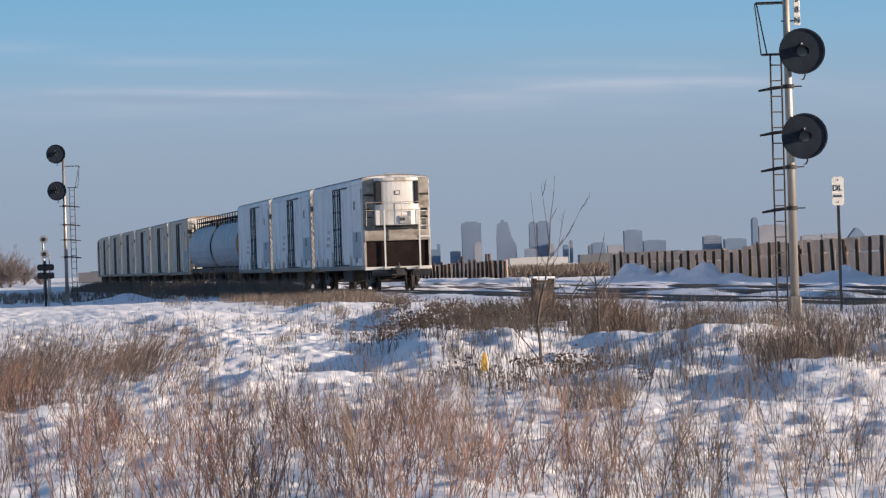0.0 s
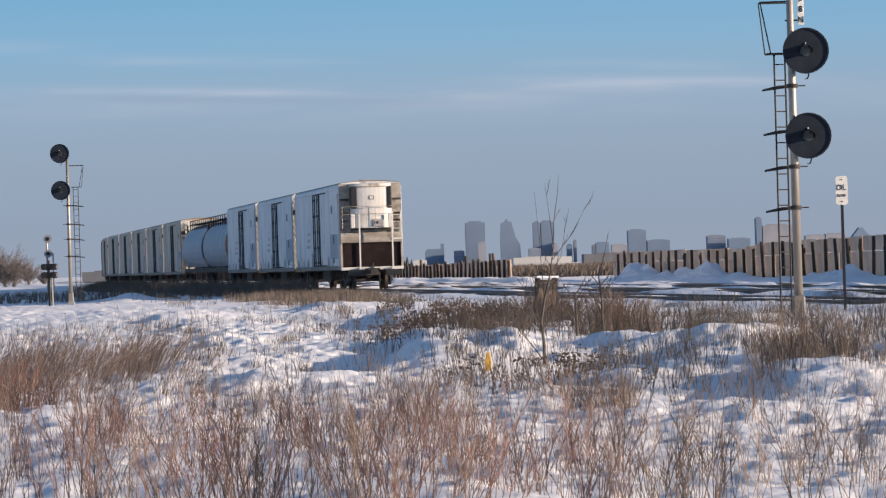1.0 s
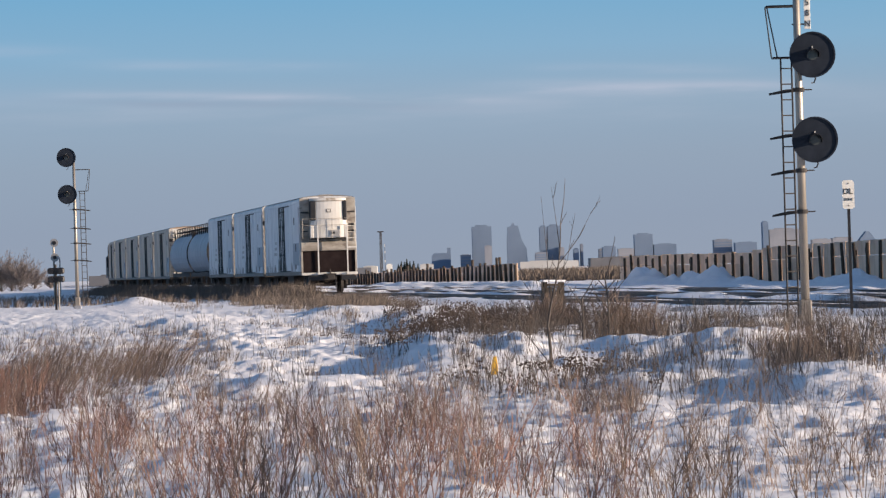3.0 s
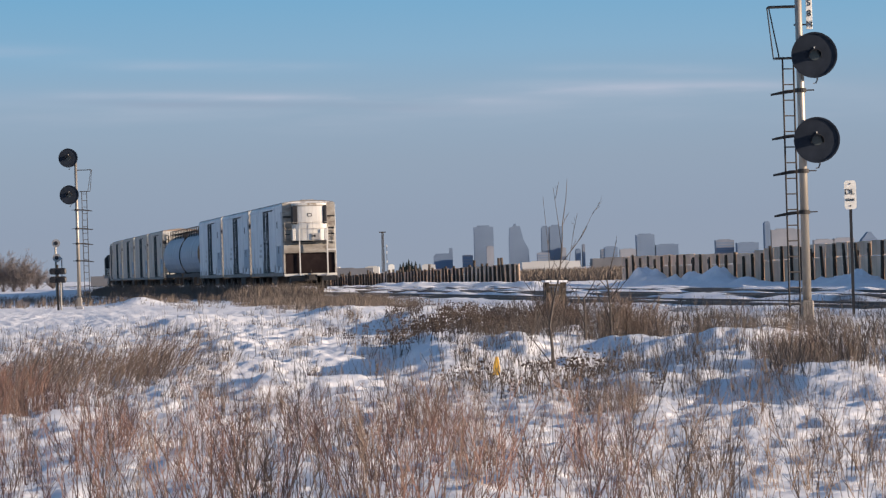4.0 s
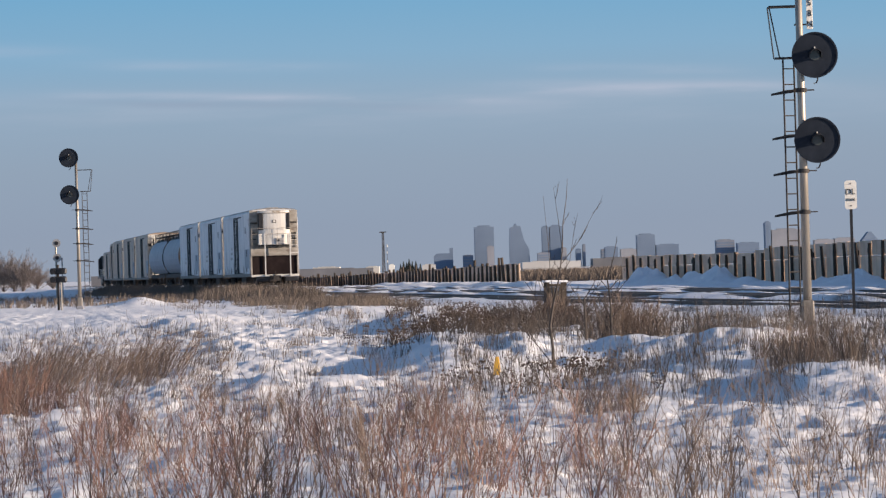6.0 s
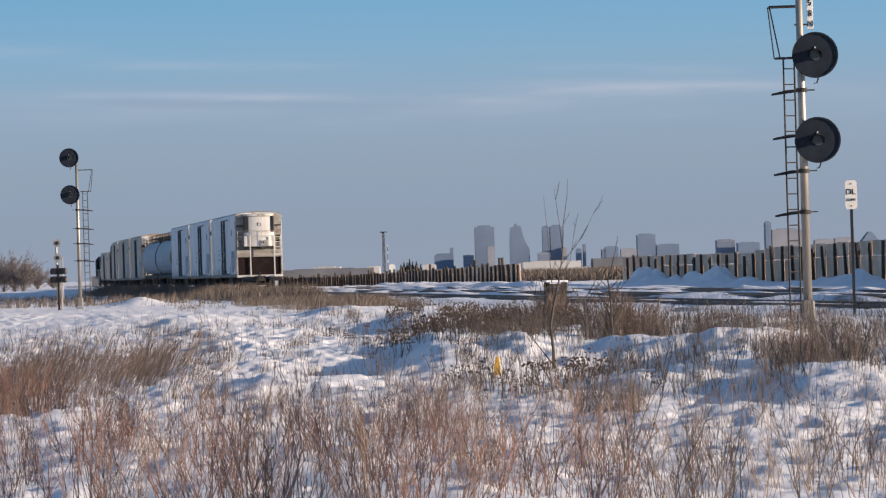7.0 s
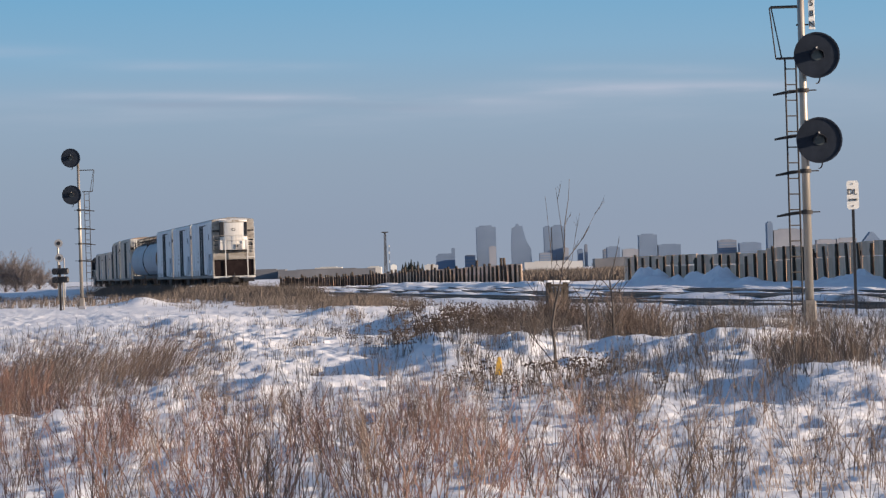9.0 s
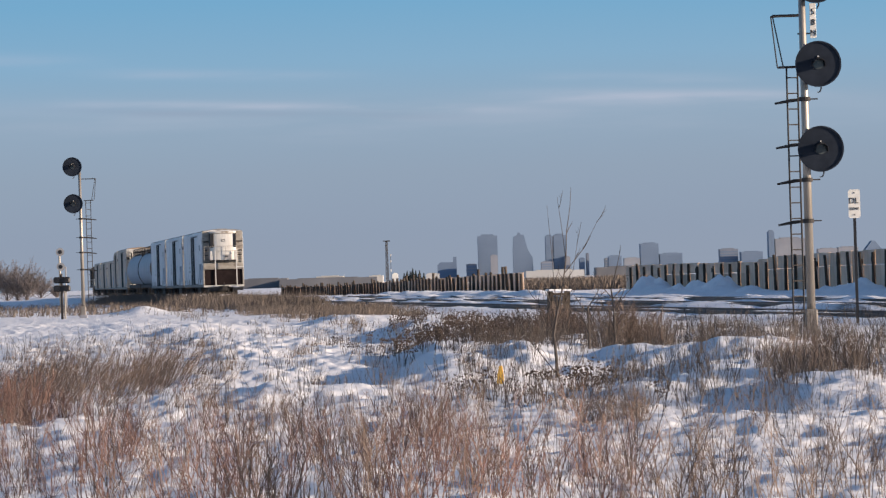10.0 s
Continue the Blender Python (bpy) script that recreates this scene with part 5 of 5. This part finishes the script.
def make_far_tree(x, y, height, seed):
    root = tagged(new("bare_tree"), "bushy bare tree beyond the railway line", "tree", "far bare trees")
    t = Twigs(seed)
    trunk = t.curve(Vector((0, 0, -0.2)), Vector((0, 0, 1)), height * 0.3, 0.05, 4)
    t.stick(trunk, 0.16, 0.09, 7)
    ob = new("trunk", t.mesh("trunk", BARK_GREY))
    ob.parent = root
    c = Twigs(seed + 1)
    for _ in range(46):
        a = c.r.uniform(0, 6.3)
        c.shoot(trunk[c.r.randint(0, 3)], Vector((math.cos(a), math.sin(a), c.r.uniform(0.35, 2.2))), height * c.r.uniform(0.5, 0.85), 0.040, 16, 0.15, 2, 0.014)
    ob = new("crown", c.mesh("crown", BARK_FAR))
    ob.parent = root
    root.matrix_world = pose(x, y, gz(x, y))


def make_conifer(x, y, height, seed):
    root = tagged(new("spruce_tree"), "small dark spruce on the far horizon", "tree", "far spruces")
    part("trunk", T([(0, 0, -0.3), (0, 0, height)], 0.12, 0.03, 6), BARK_GREY, root)
    t = Twigs(seed)
    for k in range(260):
        u = t.r.random() ** 0.7
        z = height * (0.08 + 0.92 * (1 - u))
        a, r = t.r.uniform(0, 6.3), height * 0.34 * u * t.r.uniform(0.5, 1.1)
        p = Vector((0, 0, z))
        t.stick([p, p + Vector((r * math.cos(a), r * math.sin(a), -0.25 * r))], 0.26, 0.06)
    ob = new("crown", t.mesh("crown", NEEDLE))
    ob.parent = root
    root.matrix_world = pose(x, y, 0.05)


def grass_field(name, count, place, height, width, seed, label, wind=0.12):
    t = Twigs(seed)
    n = 0
    while n < count:
        spot = place(t.r)
        if spot is None:
            continue
        x, y = spot
        z = gz(x, y) - 0.03
        h0 = height * t.r.uniform(0.5, 1.15)
        for _ in range(7):
            p = Vector((x + t.r.gauss(0, 0.08), y + t.r.gauss(0, 0.12), z))
            t.blade(p, h0 * t.r.uniform(0.6, 1.1), width * t.r.uniform(0.6, 1.3), (t.r.gauss(wind, 0.22) * height, t.r.gauss(0, 0.22) * height))
            n += 1
    tagged(new(name, t.mesh(name, STRAW)), label, "grass", kind="stuff")


def beside_track(r):
    y = r.uniform(98, 200)
    off = -2.5 - abs(r.gauss(0, 3.2))
    x = track_x(y) + off
    if x > -0.006 * y + r.gauss(-0.9, 0.9) or hash_noise(np.array([x / 1.6]), np.array([y / 7.0]), 21)[0] < 0.5:
        return None
    return x, y


def embankment(r):
    y = r.uniform(192, 430)
    return main_x(y) - 2.4 - abs(r.gauss(0, 1.2)), y


def tufts(r):
    d = r.uniform(55, 98)
    x = r.uniform(-0.115, 0.115) * d
    if hash_noise(np.array([x / 0.9]), np.array([d / 2.5]), 22)[0] < 0.70:
        return None
    return x, d


def far_scrub(r):
    y = r.uniform(400, 640)
    x = r.uniform(0.0195, 0.048) * y
    if hash_noise(np.array([x / 2.5]), np.array([y / 12.0]), 23)[0] < 0.2:
        return None
    return x, y


def track_scrub(r):
    y = r.uniform(200, 330)
    x = r.uniform(-0.118, -0.03) * y
    if x > track_x(y) - 3.6 or hash_noise(np.array([x / 3.0]), np.array([y / 9.0]), 25)[0] < 0.3:
        return None
    return x, y


make_plants()
make_forked_tree(1.54, 58.0)
make_sapling(2.68, 64.5, 1.75, 47, "young bare tree rising out of brush", -0.03)
make_sapling(2.2, 63.0, 1.2, 53, "small bare tree standing in snow", 0.05)
for k, (x, y, h) in enumerate(((-75.6, 720, 7.0), (-77.6, 724, 7.4), (-80.0, 728, 7.6), (-74.6, 735, 5.0), (-84.0, 735, 7.0), (-72.6, 745, 3.0))):
    make_far_tree(x, y, h, 900 + k)
for k, (x, h) in enumerate(((-14.0, 3.6), (-13.0, 4.6), (-12.0, 4.2), (-11.2, 5.3), (-10.2, 4.4), (-9.0, 4.6), (-7.6, 3.6))):
    make_conifer(x, 1300, h, 950 + k)
grass_field("dry_grass", 20000, beside_track, 0.48, 0.0058, 61, "tall dry brown grass along the railway embankment")
grass_field("embankment_grass", 36000, embankment, 0.92, 0.012, 66, "dark brown brush close beside the rails")
grass_field("grass_tufts", 5000, tufts, 0.28, 0.005, 62, "scattered tufts of dry grass in the snow")
grass_field("far_scrub", 14000, far_scrub, 1.5, 0.055, 63, "brown scrub on the far side of the yard", 0.05)

grass_field("track_scrub", 6000, track_scrub, 0.6, 0.012, 64, "brown scrub beside the railway line", 0.08)

# ---- small things of the field ----


def make_small():
    m = new("marker_post")
    bm = bmesh.new()
    prism(bm, [(-0.05, -0.1), (0.05, -0.1), (0.048, 0.10), (0.022, 0.25), (-0.022, 0.25), (-0.048, 0.10)], "y", -0.02, 0.02)
    part("paddle", bm, YELLOW, m, "yellow tapered paddle", bevel=0.006)
    tagged(m, "small yellow marker paddle standing in the snow", "marker")
    m.matrix_world = pose(0.68, 55.0, gz(0.68, 55.0), 0, 3)
    c = new("wooden_crib")
    for x in (-0.21, 0.21):
        for y in (-0.2, 0.2):
            part("post", B(x - 0.035, x + 0.035, y - 0.035, y + 0.035, -0.2, 0.88), TIE, c)
    for k in range(5):
        part("slat", B(-0.2 + k * 0.082, -0.135 + k * 0.082, -0.25, -0.235, 0.02, 0.74 + 0.02 * (k % 2)), TIE, c)
    for z in (0.1, 0.78):
        part("rail", B(-0.245, 0.245, -0.235, -0.2, z, z + 0.06), TIE, c)
        part("rail", B(-0.245, 0.245, 0.2, 0.235, z, z + 0.06), TIE, c)
    for s in (-1, 1):
        part("side_board", B(min(s * 0.215, s * 0.24), max(s * 0.215, s * 0.24), -0.2, 0.2, 0.05, 0.72), TIE, c)
    part("lid", B(-0.28, 0.28, -0.28, 0.28, 0.88, 0.93), SNOW, c, "snow-covered lid", bevel=0.008)
    tagged(c, "weathered dark wooden crib with a snowy lid", "crib")
    c.matrix_world = pose(2.68, 98.0, gz(2.68, 98.0) , 0, 1.5, 8)


make_small()

# ---- what moves ----


def motions():
    for car, axles, s, length in TRAIN:
        walk(car, [(k * 0.5, car_pose(s, length, k * 0.5)) for k in range(21)])
        for axle in axles:
            at = axle.location.copy()
            rate = SPEED / math.cos(radians(HEADING)) / WHEEL_R
            walk(axle, [(k / 20, Matrix.Translation(at) @ Matrix.Rotation(-rate * k / 20, 4, "X")) for k in range(201)])


motions()
